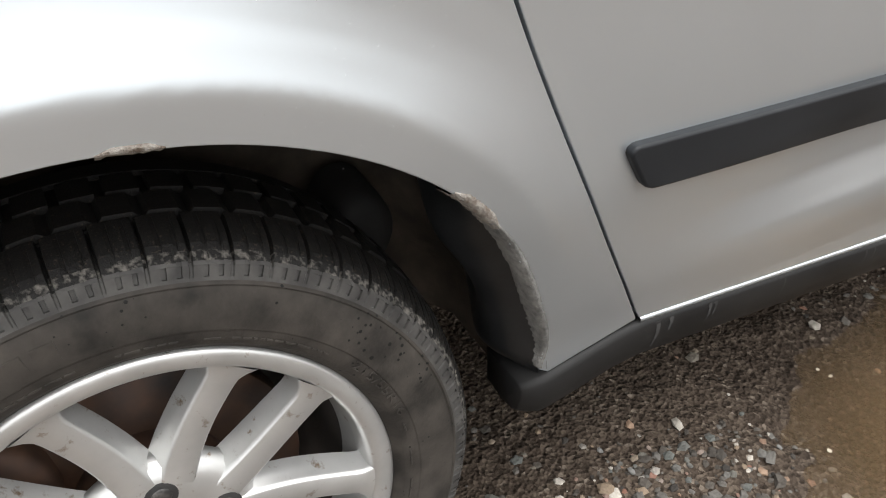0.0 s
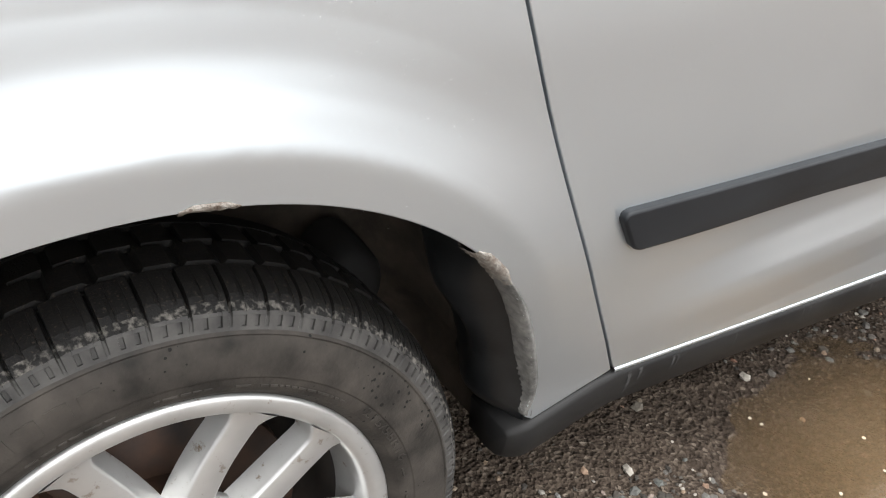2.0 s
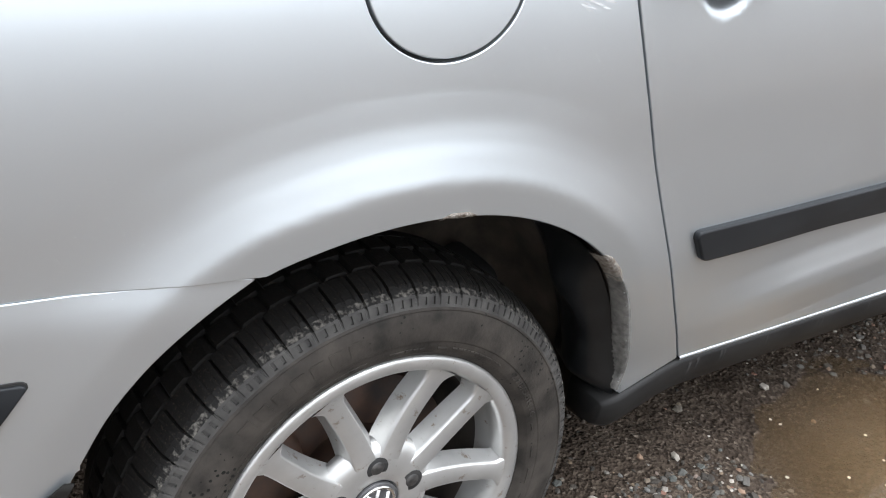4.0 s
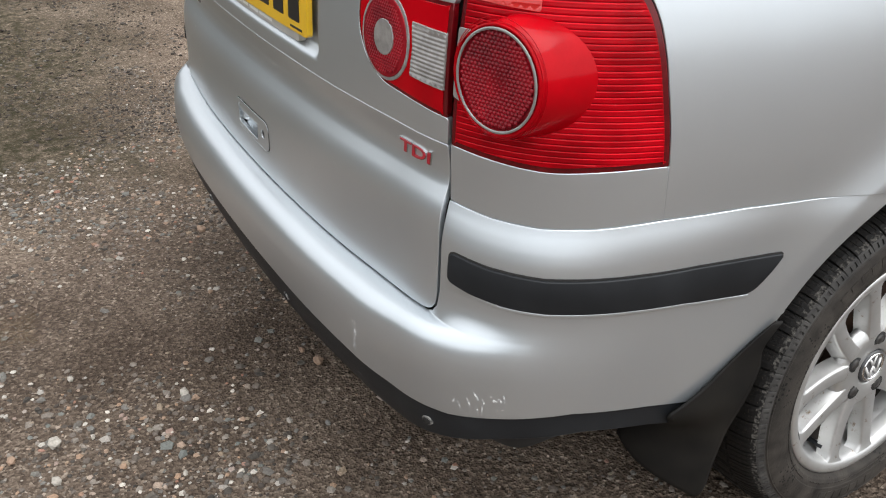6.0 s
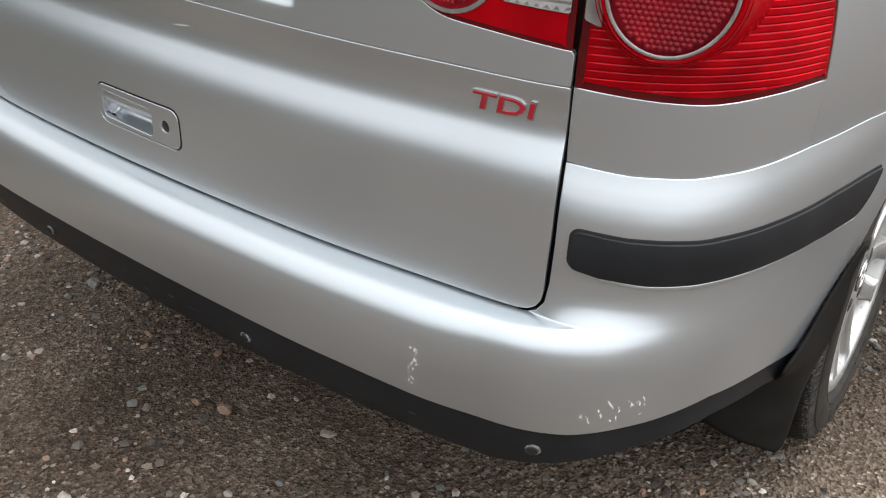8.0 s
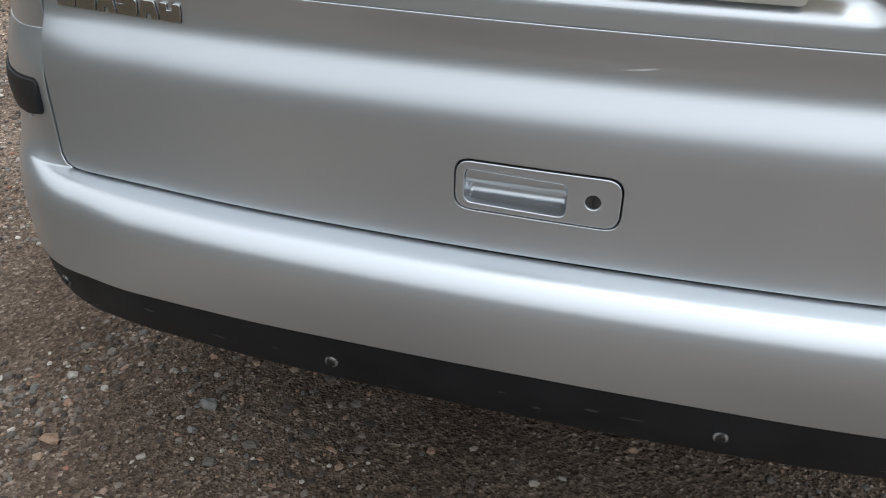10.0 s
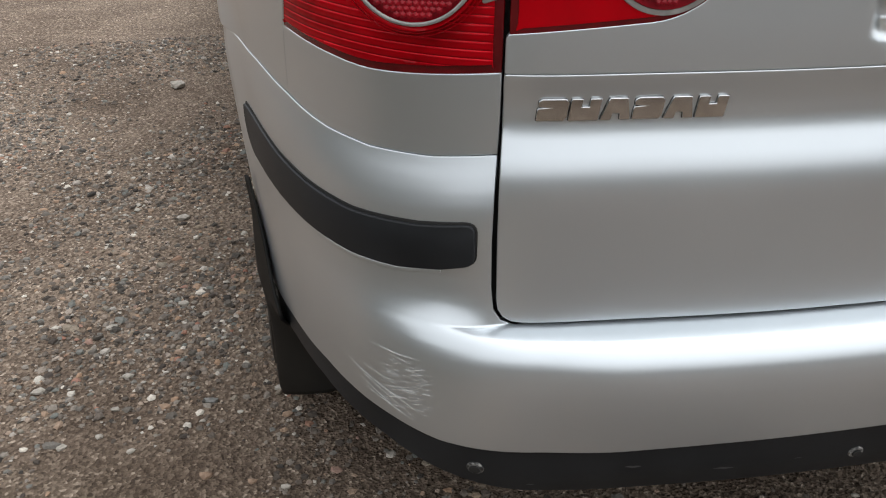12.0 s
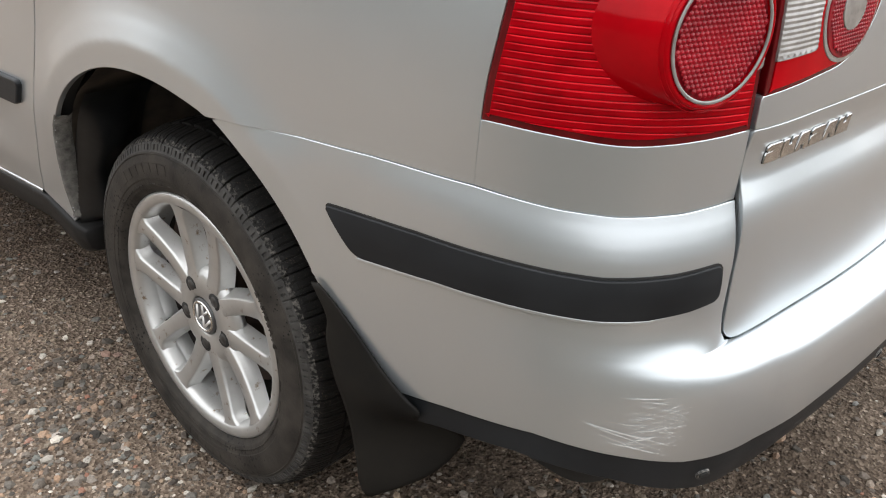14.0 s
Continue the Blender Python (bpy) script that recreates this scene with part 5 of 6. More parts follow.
def tyre_mesh():
    """Side wall, a shoulder band of lugs with two sunk slots each, cross grooves and three grooves round the tread."""
    verts, faces = [], []
    m, per = len(TYRE), len(TYRE_STEPS)
    rng = random.Random(6)
    n = per * PITCHES
    for i in range(n):
        ph = i % per
        a = 2 * math.pi * (i // per + TYRE_STEPS[ph]) / PITCHES
        for j, (x, r) in enumerate(TYRE):
            if 21 <= j <= 31 and ph in (0, 1):
                d = (0.0004, 0.0014, 0.0016, 0.0030, 0.0031, 0.0042, 0.0052, 0.0060, 0.0066, 0.0070, 0.0070)[j - 21]
                r, x = r - d, x - 0.6 * d * (j < 28)
            elif j in (22, 23) and ph in (4, 5, 8, 9):
                r, x = r - 0.0007, x - 0.0022
            elif 25 <= j <= 27:
                r, x = r - 0.0011 * rng.random(), x - 0.0013 * rng.random()
            elif 28 <= j <= 30 and ph in (4, 8):
                r -= 0.0012
            elif 34 <= j <= 35 and (i + 3) % per in (0, 1):
                r -= 0.0055
            elif 38 <= j <= 39 and (i + 6) % per in (0, 1):
                r -= 0.0055
            verts.append((x, r * math.cos(a), r * math.sin(a)))
    for i in range(n):
        for j in range(m - 1):
            a, b = i * m + j, ((i + 1) % n) * m + j
            faces.append((a, a + 1, b + 1, b))
    return verts, faces


def arc_text(body, r0, r1, middle, span, x):
    """Raised lettering that runs round the side wall; angles in degrees, read from outside."""
    cu = bpy.data.curves.new("lettering", "FONT")
    cu.body, cu.extrude, cu.resolution_u = body, 0.1, 2
    ob = bpy.data.objects.new("lettering", cu)
    scene.collection.objects.link(ob)
    me = bpy.data.meshes.new_from_object(ob.evaluated_get(bpy.context.evaluated_depsgraph_get()))
    bpy.data.objects.remove(ob)
    co = np.array([tuple(v.co) for v in me.vertices])
    u = (co - co.min(0)) / (co.max(0) - co.min(0))
    for v, (p, q, w) in zip(me.vertices, u):
        a, r = radians(middle + span * (0.5 - p)), r0 + (r1 - r0) * q
        v.co = (x + 0.0009 * w - 0.0002, r * math.cos(a), r * math.sin(a))
    me.materials.clear()
    me.materials.append(RUBBER)
    me.shade_flat()
    return me


def arc_bars(r0, r1, runs, x):
    """Raised plain bars round the side wall, each from one angle to another in degrees."""
    bm = bmesh.new()
    for a0, a1 in runs:
        k = max(1, int((a1 - a0) / 1.5))
        rows = []
        for a in np.radians(np.linspace(a0, a1, k + 1)):
            rows.append([bm.verts.new((x + dx, r * math.cos(a), r * math.sin(a))) for r, dx in ((r0, -0.0004), (r0 + 0.0004, 0.0006), (r1 - 0.0004, 0.0006), (r1, -0.0004))])
        for ra, rb in zip(rows, rows[1:]):
            for i in range(3):
                bm.faces.new((ra[i], rb[i], rb[i + 1], ra[i + 1]))
        bm.faces.new(rows[0])
        bm.faces.new(rows[-1])
    bmesh.ops.recalc_face_normals(bm, faces=bm.faces)
    return bm


def disc(x0, x1, r, cy=0.0, cz=0.0, n=32, bevel=0.001):
    bm = bmesh.new()
    prof = [(x0, r), (x1 - bevel, r), (x1, r - bevel)]
    rows = []
    for i in range(n):
        a = 2 * math.pi * i / n
        rows.append([bm.verts.new((x, cy + q * math.cos(a), cz + q * math.sin(a))) for x, q in prof])
    for ra, rb in zip(rows, rows[1:] + rows[:1]):
        for j in range(2):
            bm.faces.new((ra[j], rb[j], rb[j + 1], ra[j + 1]))
    bm.faces.new([r_[2] for r_ in rows])
    bm.faces.new([r_[0] for r_ in rows][::-1])
    bmesh.ops.recalc_face_normals(bm, faces=bm.faces)
    return bm


def bar_mesh(points, width, x0, x1):
    """A flat zigzag bar in the wheel's face plane."""
    bm = bmesh.new()
    for (y0, z0), (y1, z1) in zip(points, points[1:]):
        d = Vector((y1 - y0, z1 - z0)).normalized()
        nx, nz = -d.y * width / 2, d.x * width / 2
        q = [(y0 + nx, z0 + nz), (y1 + nx, z1 + nz), (y1 - nx, z1 - nz), (y0 - nx, z0 - nz)]
        lo = [bm.verts.new((x0, *p)) for p in q]
        hi = [bm.verts.new((x1, *p)) for p in q]
        bm.faces.new(hi)
        for i in range(4):
            bm.faces.new((lo[i], lo[(i + 1) % 4], hi[(i + 1) % 4], hi[i]))
    bmesh.ops.recalc_face_normals(bm, faces=bm.faces)
    return bm


def build_wheel(sx, y, phase, camber):
    rim = part("wheel", rim_mesh(phase), ALLOY, car, "silver alloy wheel with ten paired spokes, brake dust in the corners")
    for side in (-1, 1):
        first = None
        for k in range(5):
            ob = part("spoke", spoke_mesh(side), ALLOY, rim) if first is None else new("spoke", first.data)
            ob.parent, first = rim, first or ob
            ob.rotation_euler = (radians(phase + 36 + 72 * k), 0, 0)
    tyre = new("tyre", TYRE_DATA)
    tyre.parent = rim
    tyre["label"] = "worn black tyre with scuffed shoulder lugs"
    for name, data in (("size_lettering", SIZE_DATA), ("fine_print", PRINT_DATA), ("maker_lettering", MAKER_DATA)):
        mark = tagged(new(name, data), kind="stuff")
        mark.parent = tyre
    bm = bmesh.new()
    revolve(bm, [(-0.055, 0.1861), (-0.10, 0.183), (-0.19, 0.183), (-0.19, 0.02)], 96)
    part("inner_barrel", bm, BARREL, rim, "grimy inner barrel and back plate")
    part("brake_disc", disc(-0.105, -0.080, 0.148, n=48), BRAKE, rim, "rusty brake disc")
    part("hub_flange", disc(-0.10, -0.045, 0.075, n=40), BRAKE, rim)
    part("brake_caliper", loft_rings([[Vector((x, 0.045 * k * math.cos(a) - 0.115, 0.075 * k * math.sin(a) + 0.06)) for a in np.linspace(0, 6.283, 14, endpoint=False)] for x, k in ((-0.12, 1.0), (-0.062, 1.0), (-0.055, 0.85))]), BRAKE, rim, "rusty brake caliper")
    cap = part("centre_cap", disc(-0.03, -0.0085, 0.0325), CAP, rim, "dark centre cap with a chrome ring and zigzag emblem")
    part("cap_ring", ring_mesh((-0.0085, 0, 0), (0, 1, 0), (0, 0, 1), 0.0262, 0.0262, 0.0024), CHROME, rim)
    t = radians(phase - 86 + 12)
    zig = [(-0.0200, 0.010), (-0.0095, -0.019), (0.0, 0.001), (0.0095, -0.019), (0.0200, 0.010)]
    vee = [(-0.0085, 0.0215), (0.0, 0.0035), (0.0085, 0.0215)]
    for pts_ in (zig, vee):
        rot = [(py * math.cos(t) - pz * math.sin(t), py * math.sin(t) + pz * math.cos(t)) for py, pz in pts_]
        part("emblem_bar", bar_mesh(rot, 0.0040, -0.0090, -0.0070), EMBLEM, rim)
    for k in range(5):
        a = radians(phase + 72 * k)
        part("bolt_well", disc(-0.03, -0.0102, 0.0155, 0.056 * math.cos(a), 0.056 * math.sin(a), 24, 0.0005), DARK, rim)
        part("wheel_bolt", disc(-0.03, -0.0088, 0.0112, 0.056 * math.cos(a), 0.056 * math.sin(a), 18, 0.003), BOLT, rim)
    a = radians(phase + 36 + 72 * 2 - 20)
    part("valve", loft_rings([[Vector((x, 0.178 * math.cos(a) + k * math.cos(b), 0.178 * math.sin(a) + k * math.sin(b))) for b in np.linspace(0, 6.283, 10, endpoint=False)] for x, k in ((-0.06, 0.005), (-0.03, 0.005), (-0.022, 0.004))]), TRIM, rim)
    rim.location = (sx * 0.8655, y, 0.322)
    rim.rotation_euler = (0, -camber, 0 if sx > 0 else math.pi)
    return rim


v, f = tyre_mesh()
TYRE_DATA = bpy.data.meshes.new("tyre")
TYRE_DATA.from_pydata(v, [], f)
pick = np.zeros(len(f), dtype=np.int32)
grid_ = pick.reshape(-1, len(TYRE) - 1)
grid_[:, 20:25], grid_[:, 25:27], grid_[:, 27:44] = 3, 1, 2
for m_ in (RUBBER, DUSTY, TREAD, SHOULDER):
    TYRE_DATA.materials.append(m_)
TYRE_DATA.polygons.foreach_set("material_index", pick)
TYRE_DATA.polygons.foreach_set("use_smooth", pick == 0)
SIZE_DATA = arc_text("215/55R16", 0.2335, 0.2425, 26, 22, 0.0131)
rng = random.Random(8)
runs_, a_ = [], 44.0
while a_ < 398:
    w_ = 0.8 + 2.4 * rng.random()
    runs_.append((a_, min(a_ + w_, 399)))
    a_ += w_ + 0.5 + (7 * rng.random() if rng.random() < 0.12 else 0)
bm = arc_bars(0.2335, 0.2360, [q for q in runs_ if not 10 < q[0] % 360 < 42], 0.0118)
PRINT_DATA = bpy.data.meshes.new("fine_print")
bm.to_mesh(PRINT_DATA)
bm.free()
PRINT_DATA.materials.append(RUBBER)
bm = arc_bars(0.2520, 0.2700, [(96 + 5.2 * k, 99.6 + 5.2 * k) for k in range(7)] + [(246 + 5.2 * k, 249.6 + 5.2 * k) for k in range(7)], 0.0142)
MAKER_DATA = bpy.data.meshes.new("maker_shapes")
bm.to_mesh(MAKER_DATA)
bm.free()
MAKER_DATA.materials.append(RUBBER)

build_wheel(1, -0.005, 86, 0.050)
build_wheel(-1, -0.008, 50.6, 0.012)
build_wheel(1, 2.84, 40, 0.01)
build_wheel(-1, 2.84, 10, 0.01)


# ---- front of the car, cabin and floor pan, plain ----
def wing_top(y):
    return float(np.interp(y, [2.3, 2.7, 3.1, 3.5, 3.71], [1.15, 1.07, 0.98, 0.88, 0.80]))


for flip in (False, True):
    arch_f = [(float(s_of_y(2.84 + 0.40 * math.cos(a))), HUB_Z + 0.40 * math.sin(a)) for a in np.linspace(math.pi - 0.02, 0.6, 24)]
    k = (ARC > float(s_of_y(2.305))) & (ARC < S_END - 0.002)
    top = [(float(a), wing_top(float(b))) for a, b in zip(ARC[k][::20], PTS[k, 1][::20])]
    wing = [(float(s_of_y(2.305)), 0.30)] + arch_f + [(3.72, 0.34), (S_END - 0.002, 0.30), (S_END - 0.002, 0.80)] + top[::-1] + [(float(s_of_y(2.305)), 1.15)]
    panel("front_wing", wing, "body", PAINT, car, 0.05, mirror=flip)
bm = bmesh.new()
rows = []
for y in np.linspace(2.1, 3.70, 20):
    kk = PTS[:, 1] > 1.0
    xw = float(np.interp(y, PTS[kk, 1], PTS[kk, 0])) - 0.04
    rows.append([bm.verts.new((xw * u, y, wing_top(max(y, 2.3)) - 0.01 + 0.07 * (1 - u * u))) for u in np.linspace(-1, 1, 15)])
for ra, rb in zip(rows, rows[1:]):
    for i in range(14):
        bm.faces.new((ra[i], ra[i + 1], rb[i + 1], rb[i]))
part("bonnet", bm, PAINT, car)


def cabin_ring(z, xh, yr, yf, n=64):
    out = []
    for i in range(n):
        a = 2 * math.pi * i / n
        c, d = math.cos(a), math.sin(a)
        out.append(Vector((xh * abs(c) ** 0.4 * (1 if c > 0 else -1), (yr + yf) / 2 + (yf - yr) / 2 * abs(d) ** 0.4 * (1 if d > 0 else -1), z)))
    return out


part("cabin_glass", loft_rings([cabin_ring(1.185, 0.835, -0.745, 2.40), cabin_ring(1.40, 0.79, -0.70, 2.0), cabin_ring(1.60, 0.72, -0.63, 1.55)], cap=False), GLASS_DARK, car)
part("roof", loft_rings([cabin_ring(1.595, 0.725, -0.64, 1.57), cabin_ring(1.66, 0.68, -0.60, 1.40), cabin_ring(1.71, 0.56, -0.48, 1.15), cabin_ring(1.728, 0.3, -0.2, 0.8), cabin_ring(1.733, 0.05, 0.2, 0.4)]), PAINT, car)
part("floor_pan", loft_rings([cabin_ring(0.235, 0.54, -0.66, 3.4), cabin_ring(0.25, 0.56, -0.69, 3.42), cabin_ring(0.44, 0.56, -0.72, 3.45)]), DARK, car)
# unseen box under the tail, added to block light below the bumper
part("tail_shade_box", loft_rings([cabin_ring(0.255, 0.66, -0.68, -0.47), cabin_ring(0.275, 0.69, -0.705, -0.455), cabin_ring(0.37, 0.70, -0.735, -0.455)]), DARK, car)


# ---- ground ----
def puddle_rho(x, y):
    a = np.arctan2(y - 1.10, x - 1.07)
    wob = 1 + 0.07 * np.sin(3 * a + 0.7) + 0.05 * np.sin(7 * a + 1.1) + 0.03 * np.sin(13 * a)
    fine = 0.10 * np.sin(x * 23 + 2 * np.sin(y * 17)) * np.sin(y * 19 + 2 * np.sin(x * 29)) + 0.06 * np.sin(x * 61 + y * 13) * np.sin(y * 57 - x * 21)
    return np.hypot((x - 1.07) / 0.405, (y - 1.10) / 0.42) / wob + fine


def ground_height(x, y):
    h = 0.006 * np.sin(x * 1.7 + 0.4) * np.sin(y * 1.3 + 1.0) + 0.004 * np.sin(x * 4.1 + y * 2.3) * np.sin(y * 3.7 - 0.6)
    h = h + 0.022 * np.exp(-(((x - 0.80) / 0.30) ** 2 + ((y - 0.62) / 0.22) ** 2))
    rho = puddle_rho(x, y)
    rough = 0.0022 * (np.sin(x * 71 + 3 * np.sin(y * 23)) * np.sin(y * 83 + 2 * np.sin(x * 31)) + np.sin(x * 37 + y * 29) * np.sin(y * 41 - x * 17))
    return h + rough - 0.034 * (1 - smooth(rho, 0.55, 1.25)) - 0.022 * np.exp(-(((x + 0.53) / 0.10) ** 2 + ((y + 1.33) / 0.07) ** 2) * (1 + 0.4 * np.sin(x * 40) * np.sin(y * 50)))


def ground_sheet():
    inner = np.arange(-3.0, 3.01, 0.016)
    out = 3.0 * 1.32 ** np.arange(1, 20)
    ax = np.r_[-out[::-1], inner, out]
    X, Y = np.meshgrid(ax, ax)
    Z = ground_height(X, Y) * (np.hypot(X, Y) < 8)
    n = len(ax)
    verts = np.stack([X.ravel(), Y.ravel(), Z.ravel()], 1)
    i = np.arange(n * n).reshape(n, n)
    faces = np.stack([i[:-1, :-1], i[:-1, 1:], i[1:, 1:], i[1:, :-1]], -1).reshape(-1, 4)
    ob = mesh_object("ground", verts.tolist(), faces.tolist(), GROUND)
    return tagged(ob, "dark damp tarmac and gravel yard with loose stone chips", "ground", kind="structure")


ground_sheet()

# plain dark walls out of view, added to darken reflections and block low sky
WALL = simple("dark_light_block", [(0.030, 0.034, 0.022), (0.075, 0.072, 0.055)], (0.8, 0.95), 4, bump=0.5, bump_scale=20, dist=0.02)
bm = bmesh.new()
bmesh.ops.create_cube(bm, size=1.0, matrix=Matrix.LocRotScale((0, -6.6, 0.64), None, (16, 0.3, 1.32)))
tagged(part("unseen_wall_south", bm, WALL, None, "", False), "unseen plain dark wall added behind the car to darken reflections", "wall", kind="structure")
bm = bmesh.new()
bmesh.ops.create_cube(bm, size=1.0, matrix=Matrix.LocRotScale((-7.65, 0.75, 1.09), None, (0.3, 15, 2.22)))
tagged(part("unseen_wall_west", bm, WALL, None, "", False), "unseen plain dark wall added on the left to block low sky", "wall", kind="structure")

# muddy puddle beside the sill
m_, n_, l_, b_ = mat("muddy_water")
t_ = noise_tex(n_, l_, 5, 4)
r_ = ramp(n_, [(0.3, (0.100, 0.066, 0.034)), (0.7, (0.150, 0.102, 0.056))])
l_.new(t_.outputs[0], r_.inputs[0])
l_.new(r_.outputs[0], b_.inputs["Base Color"])
b_.inputs["Roughness"].default_value = 0.04
b_.inputs["IOR"].default_value = 1.33
pc_ = n_.new("ShaderNodeTexCoord")
pd_ = n_.new("ShaderNodeVectorMath")
pd_.operation, pd_.inputs[1].default_value = "DISTANCE", (1.09, 1.14, -0.0125)
l_.new(pc_.outputs["Object"], pd_.inputs[0])
pw_ = n_.new("ShaderNodeMath")
pw_.operation, pw_.inputs[1].default_value = "MULTIPLY_ADD", 0.30
l_.new(t_.outputs[0], pw_.inputs[0])
l_.new(pd_.outputs["Value"], pw_.inputs[2])
murk = n_.new("ShaderNodeMapRange")
murk.inputs[1].default_value, murk.inputs[2].default_value, murk.inputs[3].default_value, murk.inputs[4].default_value = 0.26, 0.56, 0.72, 0.22
l_.new(pw_.outputs[0], murk.inputs[0])
l_.new(murk.outputs[0], b_.inputs["Alpha"])
bm = bmesh.new()
bm.faces.new([bm.verts.new((1.07 + 0.58 * math.cos(a), 1.10 + 0.60 * math.sin(a), -0.0125)) for a in np.linspace(0, 2 * math.pi, 60, endpoint=False)])
tagged(part("puddle", bm, m_, None), "shallow muddy brown puddle in the gravel", "puddle", kind="structure")
bm = bmesh.new()
rng = random.Random(51)
for _ in range(26):
    a, k = 2 * math.pi * rng.random(), 0.30 * rng.random() ** 0.6
    c, r = Vector((1.05 + k * math.cos(a), 1.08 + 1.05 * k * math.sin(a), -0.0118)), 0.0025 + 0.0035 * rng.random()
    ring = [c + Vector((r * (0.7 + 0.5 * rng.random()) * math.cos(b), r * (0.6 + 0.5 * rng.random()) * math.sin(b), 0.0)) for b in np.linspace(0, 2 * math.pi, 7, endpoint=False)]
    top, base = [bm.verts.new(p + Vector((0, 0, 0.0012))) for p in ring], [bm.verts.new(p) for p in ring]
    bm.faces.new(top)
    for i in range(7):
        bm.faces.new((base[i], base[(i + 1) % 7], top[(i + 1) % 7], top[i]))
FLECK = simple("pale_fleck", [(0.34, 0.30, 0.24), (0.50, 0.46, 0.39)], (0.6, 0.9), 90)
tagged(part("fleck_scatter", bm, FLECK, None, "", False), "small pale flecks afloat on the muddy puddle", "debris", kind="stuff")
bm = bmesh.new()
low_spot = float(ground_height(np.array(-0.53), np.array(-1.33)))
bm.faces.new([bm.verts.new((-0.53 + 0.13 * math.cos(a), -1.33 + 0.10 * math.sin(a), low_spot + 0.008)) for a in np.linspace(0, 2 * math.pi, 40, endpoint=False)])
tagged(part("puddle", bm, m_, None), "small muddy puddle among the stones", "puddle", kind="structure")


def stone_base(seed, levels=1):
    bm = bmesh.new()
    if levels:
        bmesh.ops.create_icosphere(bm, subdivisions=levels, radius=1.0)
    else:
        turn = random.Random(seed + 90).random()
        corner = [bm.verts.new((math.cos(a + turn) * k, math.sin(a + turn) * k, z)) for k, z, n, a0 in ((1.0, 0.0, 5, 0.0), (0.62, 0.62, 4, 0.6)) for a in [a0 + 2 * math.pi * i / n for i in range(n)]]
        corner.append(bm.verts.new((0, 0, -0.8)))
        bmesh.ops.convex_hull(bm, input=corner)
        bmesh.ops.triangulate(bm, faces=bm.faces[:])
        bm.verts.index_update()
    rng = random.Random(seed)
    for v in bm.verts:
        v.co *= 0.72 + 0.5 * rng.random()
    v = np.array([tuple(q.co) for q in bm.verts])
    f = np.array([[q.index for q in p.verts] for p in bm.faces])
    bm.free()
    return v, f


AREA = (-2.5, 2.2, -2.2, 2.4)


def scatter(count, seed, region, size):
    rng = np.random.RandomState(seed)
    x = rng.uniform(region[0], region[1], count)
    y = rng.uniform(region[2], region[3], count)
    keep = ~((np.abs(x) < 0.55) & (y > -0.45))
    keep &= (puddle_rho(x, y) > 0.48 + 0.45 * rng.rand(count)) | (rng.rand(count) < 0.16)
    keep &= (rng.rand(count) < 0.35) | (np.abs(x) > 0.80) | (y < -0.96 + 0.1 * np.sin(x * 9))
    patch = np.sin(x * 5.3 + 2.1 * np.sin(y * 3.1)) + np.sin(y * 6.1 + 1.7 * np.sin(x * 4.3 + 1)) + 0.7 * np.sin(x * 17 + y * 11) * np.sin(y * 15 - x * 7)
    keep &= rng.rand(count) < 0.46 + 0.32 * patch
    keep &= (rng.rand(count) < 0.45) | (x < 0.45) | (x > 0.80) | (y < 0.25) | (y > 0.80)
    keep &= (rng.rand(count) < 0.85) | (y > -0.75 + 0.15 * np.sin(x * 7)) | (x < -0.95 + 0.12 * np.sin(y * 9))
    if region is AREA:
        keep &= ((x > -1.6) | (y > 0.1)) & ((x < 0.5) | (y < 0.1))
    x, y = x[keep], y[keep]
    k = len(x)
    r = size(rng, k)
    ang = rng.uniform(0, 2 * np.pi, k)
    bases = [stone_base(i, 0) for i in range(9)]
    pick = rng.randint(0, 9, k)
    verts, faces, base = [], [], 0
    z = ground_height(x, y)
    for b, (bv, bf) in enumerate(bases):
        i = np.where(pick == b)[0]
        sc = r[i][:, None] * np.stack([rng.uniform(0.8, 1.3, len(i)), rng.uniform(0.7, 1.1, len(i)), rng.uniform(0.45, 0.8, len(i))], 1)
        q = bv[None] * sc[:, None, :]
        c, s = np.cos(ang[i])[:, None], np.sin(ang[i])[:, None]
        X = q[..., 0] * c - q[..., 1] * s + x[i][:, None]
        Y = q[..., 0] * s + q[..., 1] * c + y[i][:, None]
        Z = q[..., 2] + z[i][:, None] + 0.14 * sc[:, 2:3]
        verts.append(np.stack([X, Y, Z], -1).reshape(-1, 3))
        off = base + np.arange(len(i))[:, None, None] * len(bv)
        faces.append((bf[None] + off).reshape(-1, 3))
        base += len(i) * len(bv)
    return np.concatenate(verts), np.concatenate(faces)


def fast_mesh(name, verts, faces, material):
    me = bpy.data.meshes.new(name)
    me.vertices.add(len(verts))
    me.vertices.foreach_set("co", verts.astype(np.float32).ravel())
    me.loops.add(faces.size)
    me.loops.foreach_set("vertex_index", faces.astype(np.int32).ravel())
    me.polygons.add(len(faces))
    me.polygons.foreach_set("loop_start", np.arange(0, faces.size, 3, dtype=np.int32))
    me.update(calc_edges=True)
    me.materials.append(material)
    me.shade_flat()
    return new(name, me)


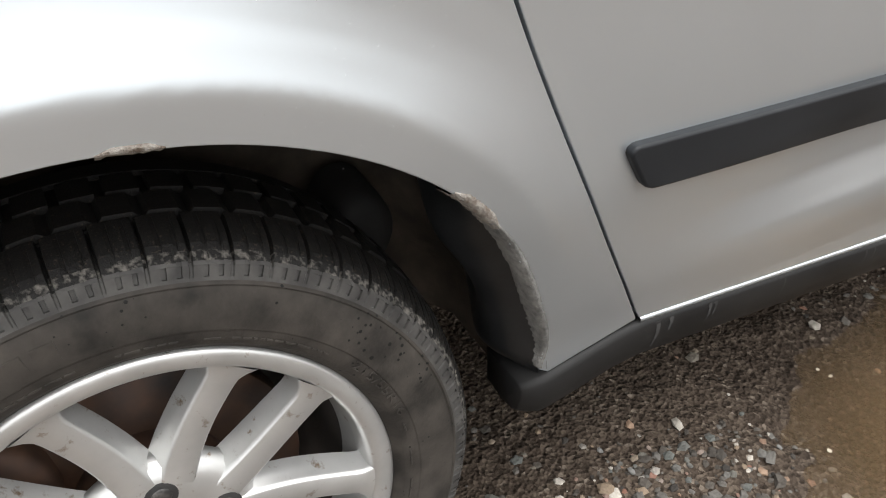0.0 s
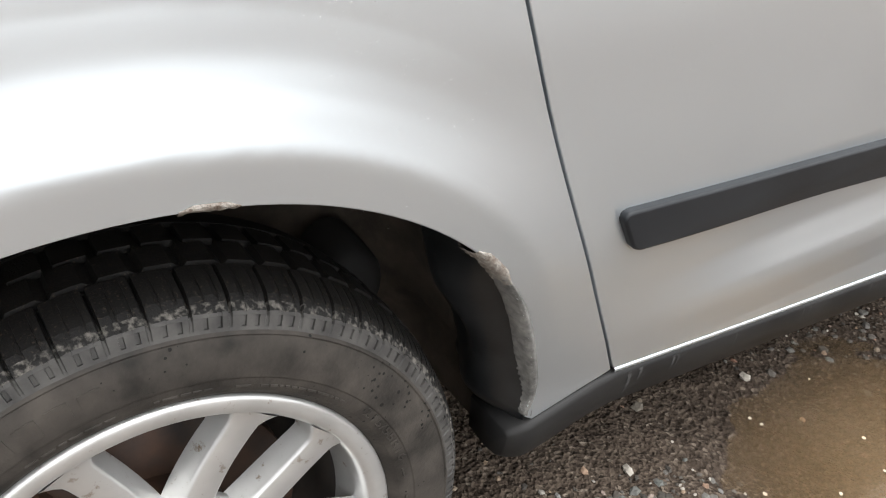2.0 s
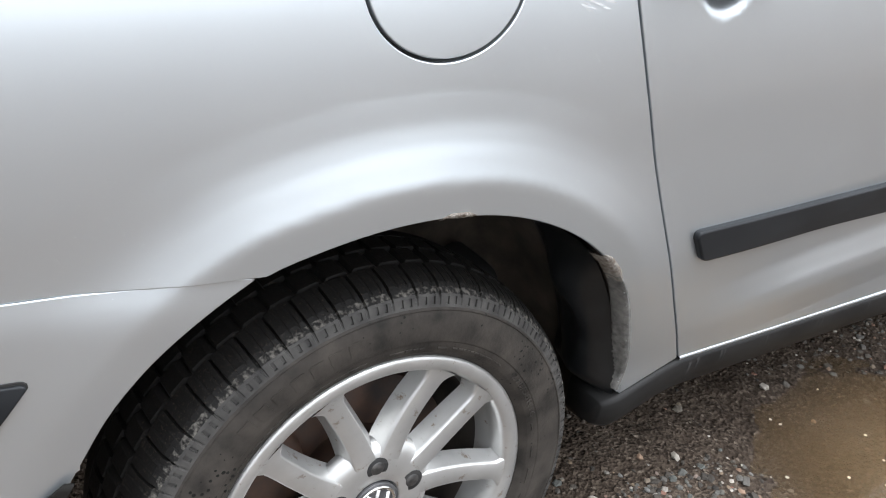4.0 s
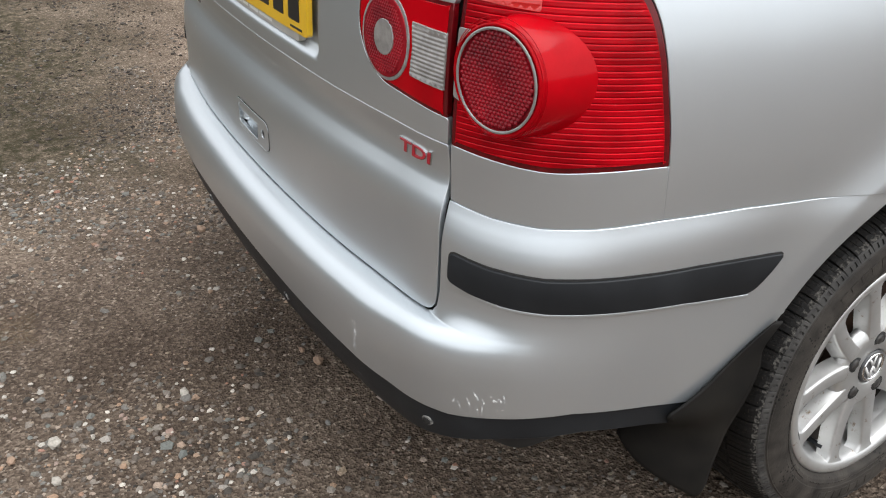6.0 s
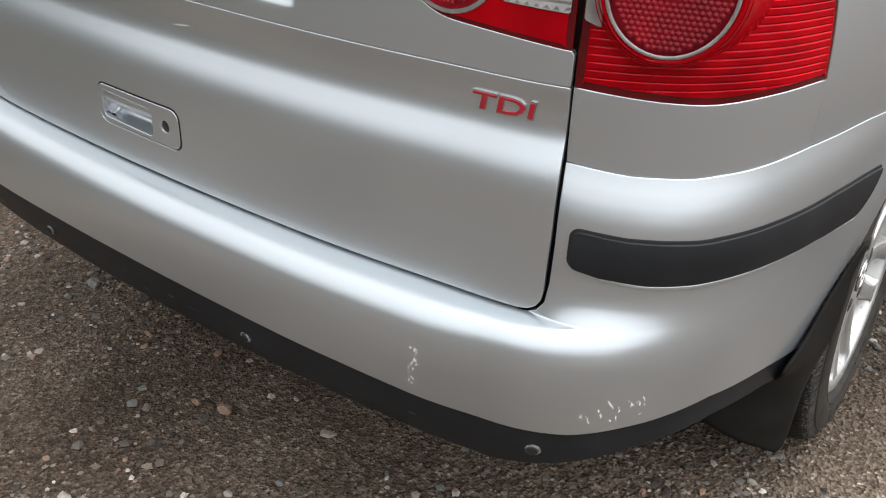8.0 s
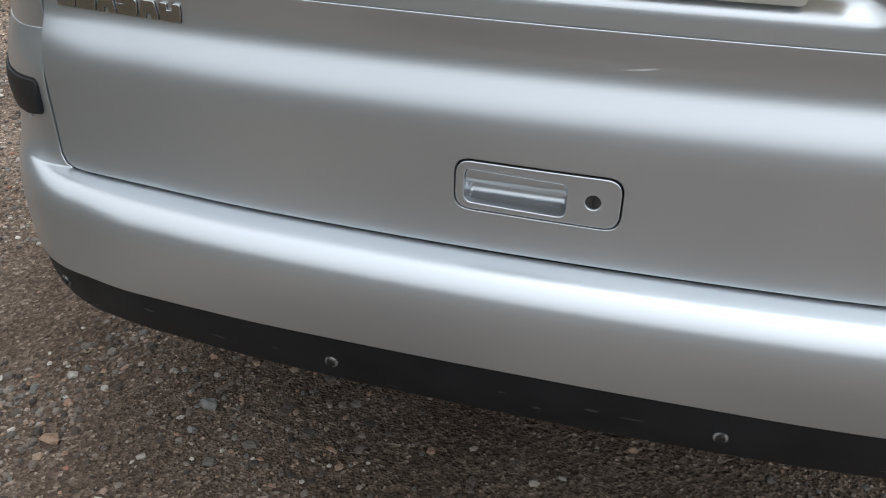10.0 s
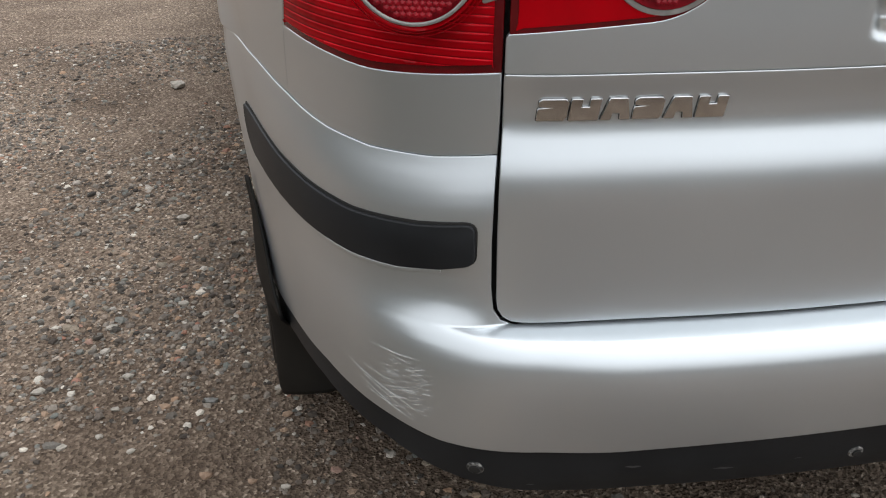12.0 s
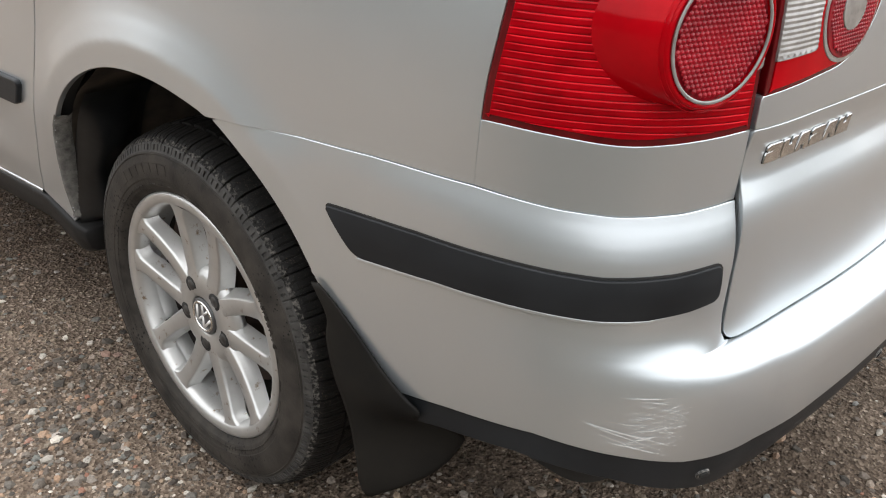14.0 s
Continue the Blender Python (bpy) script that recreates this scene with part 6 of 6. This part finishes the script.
v, f = scatter(118000, 5, AREA, lambda g, k: np.clip(0.0039 * np.exp(0.50 * g.randn(k)), 0.0016, 0.011))
tagged(fast_mesh("stone_chips", v, f, STONE), "loose grey and brown stone chips pressed into the ground", "gravel", kind="stuff")
v, f = scatter(30000, 14, (0.5, 2.2, 0.1, 2.4), lambda g, k: np.clip(0.0047 * np.exp(0.50 * g.randn(k)), 0.0016, 0.014))
tagged(fast_mesh("stone_chips", v, f, stone_material(0.70, MIXED, 0.16)), "wet dark stone chips round the puddle", "gravel", kind="stuff")
v, f = scatter(15000, 21, (-2.5, -0.86, -0.75, 2.4), lambda g, k: np.clip(0.0044 * np.exp(0.40 * g.randn(k)), 0.0025, 0.010))
tagged(fast_mesh("stone_chips", v, f, stone_material(1.0)), "paler loose stone chips along the car's side", "gravel", kind="stuff")
v, f = scatter(36000, 8, AREA, lambda g, k: np.clip(0.0064 * np.exp(0.34 * g.randn(k)), 0.0042, 0.014))
tagged(fast_mesh("pebbles", v, f, stone_material(1.0, MIXED)), "larger loose stones scattered over the yard", "pebbles", kind="stuff")

v, f = scatter(85000, 11, (-7.5, -2.5, -3.0, 5.5), lambda g, k: np.clip(0.0055 * np.exp(0.40 * g.randn(k)), 0.003, 0.016))
tagged(fast_mesh("stone_chips", v, f, stone_material(0.36)), "dark mossy stone chips further out", "gravel", kind="stuff")

v, f = scatter(22000, 31, (-2.5, -1.6, -3.0, 0.1), lambda g, k: np.clip(0.0042 * np.exp(0.40 * g.randn(k)), 0.002, 0.012))
tagged(fast_mesh("stone_chips", v, f, stone_material(0.42)), "damp dark stone chips behind the car", "gravel", kind="stuff")

# single larger stones
PALE = simple("pale_stone", [(0.20, 0.18, 0.15), (0.40, 0.37, 0.32)], (0.6, 0.9), 90, bump=0.5, bump_scale=150, dist=0.002)
BROWN = simple("brown_stone", [(0.16, 0.10, 0.065), (0.32, 0.22, 0.15)], (0.6, 0.9), 90, bump=0.5, bump_scale=150, dist=0.002)
GREY = simple("grey_stone", [(0.10, 0.098, 0.092), (0.22, 0.215, 0.20)], (0.6, 0.9), 90, bump=0.5, bump_scale=150, dist=0.002)
SINGLE = [(-0.074, -1.032, 0.016, PALE), (0.128, -0.857, 0.010, PALE), (-0.594, -0.686, 0.013, GREY), (-0.096, -0.739, 0.011, BROWN), (0.002, -0.637, 0.010, PALE),
          (-0.458, -0.856, 0.011, BROWN), (-1.229, -0.571, 0.012, PALE), (-0.987, -0.692, 0.012, GREY), (-1.162, 1.729, 0.032, PALE), (-1.336, -0.045, 0.014, PALE),
          (-1.012, -0.341, 0.013, BROWN), (-1.075, 0.222, 0.012, PALE), (0.756, 0.628, 0.009, BROWN), (0.787, 0.692, 0.011, PALE), (0.898, 0.755, 0.009, BROWN), (-0.60, -0.62, 0.018, GREY)]
SIDE_STONES = [(-1.171, -0.027, 0.0116, PALE), (-1.008, -0.136, 0.0134, GREY), (-0.866, -0.209, 0.0095, BROWN), (-1.094, -0.137, 0.0111, BROWN), (-1.183, -0.128, 0.0081, PALE), (-1.204, -0.2, 0.0086, PALE),
               (-1.267, -0.218, 0.0099, PALE), (-1.145, -0.251, 0.0084, PALE), (-0.854, -0.103, 0.0092, PALE), (-0.934, -0.37, 0.0088, BROWN), (-0.879, -0.396, 0.0088, PALE), (-0.981, 0.294, 0.008, PALE),
               (-1.22, 0.159, 0.0092, PALE), (-1.097, 0.651, 0.0184, PALE), (-0.953, -0.182, 0.0066, PALE), (-1.022, -0.191, 0.0065, PALE)]
TAIL_STONES = [(-0.035, -1.312, 0.0185, PALE), (-0.025, -1.397, 0.0145, BROWN), (0.179, -0.788, 0.0088, GREY), (-0.24, -1.247, 0.01, PALE), (-0.022, -1.238, 0.0079, PALE), (0.077, -1.326, 0.0152, PALE),
               (0.048, -1.111, 0.0077, GREY), (0.174, -1.097, 0.0086, PALE), (-0.036, -0.721, 0.0165, BROWN), (0.316, -0.823, 0.0084, PALE), (-0.751, -1.033, 0.0103, PALE), (0.047, -0.614, 0.0078, PALE),
               (-0.346, -0.66, 0.009, BROWN), (-0.817, -0.775, 0.0186, BROWN), (-0.887, -0.615, 0.0129, PALE), (-0.659, -0.488, 0.0104, BROWN), (-0.644, -0.768, 0.0093, PALE), (0.153, -0.515, 0.0102, BROWN)]
SILL_STONES = [(0.986, 0.837, 0.0116, PALE), (0.77, 0.565, 0.006, GREY), (0.824, 0.579, 0.0067, GREY), (0.878, 0.808, 0.0063, GREY), (0.718, 1.046, 0.0125, PALE), (0.83, 1.077, 0.0072, BROWN)]
for i, (x, y, r, m) in enumerate(SINGLE + SIDE_STONES + TAIL_STONES + SILL_STONES):
    bv, bf = stone_base(40 + i, 1)
    bv = bv * np.array([1.1, 0.75, 0.5]) * r
    zz = float(ground_height(np.array(x), np.array(y)))
    ob = mesh_object("stone", (bv + np.array([x, y, zz + 0.25 * r])).tolist(), bf.tolist(), m, flat=True)
    tagged(ob, {"pale_stone": "pale angular stone lying on the yard", "brown_stone": "brown stone lying on the yard", "grey_stone": "grey stone lying on the yard"}[m.name], "stone", group="stones on the yard")
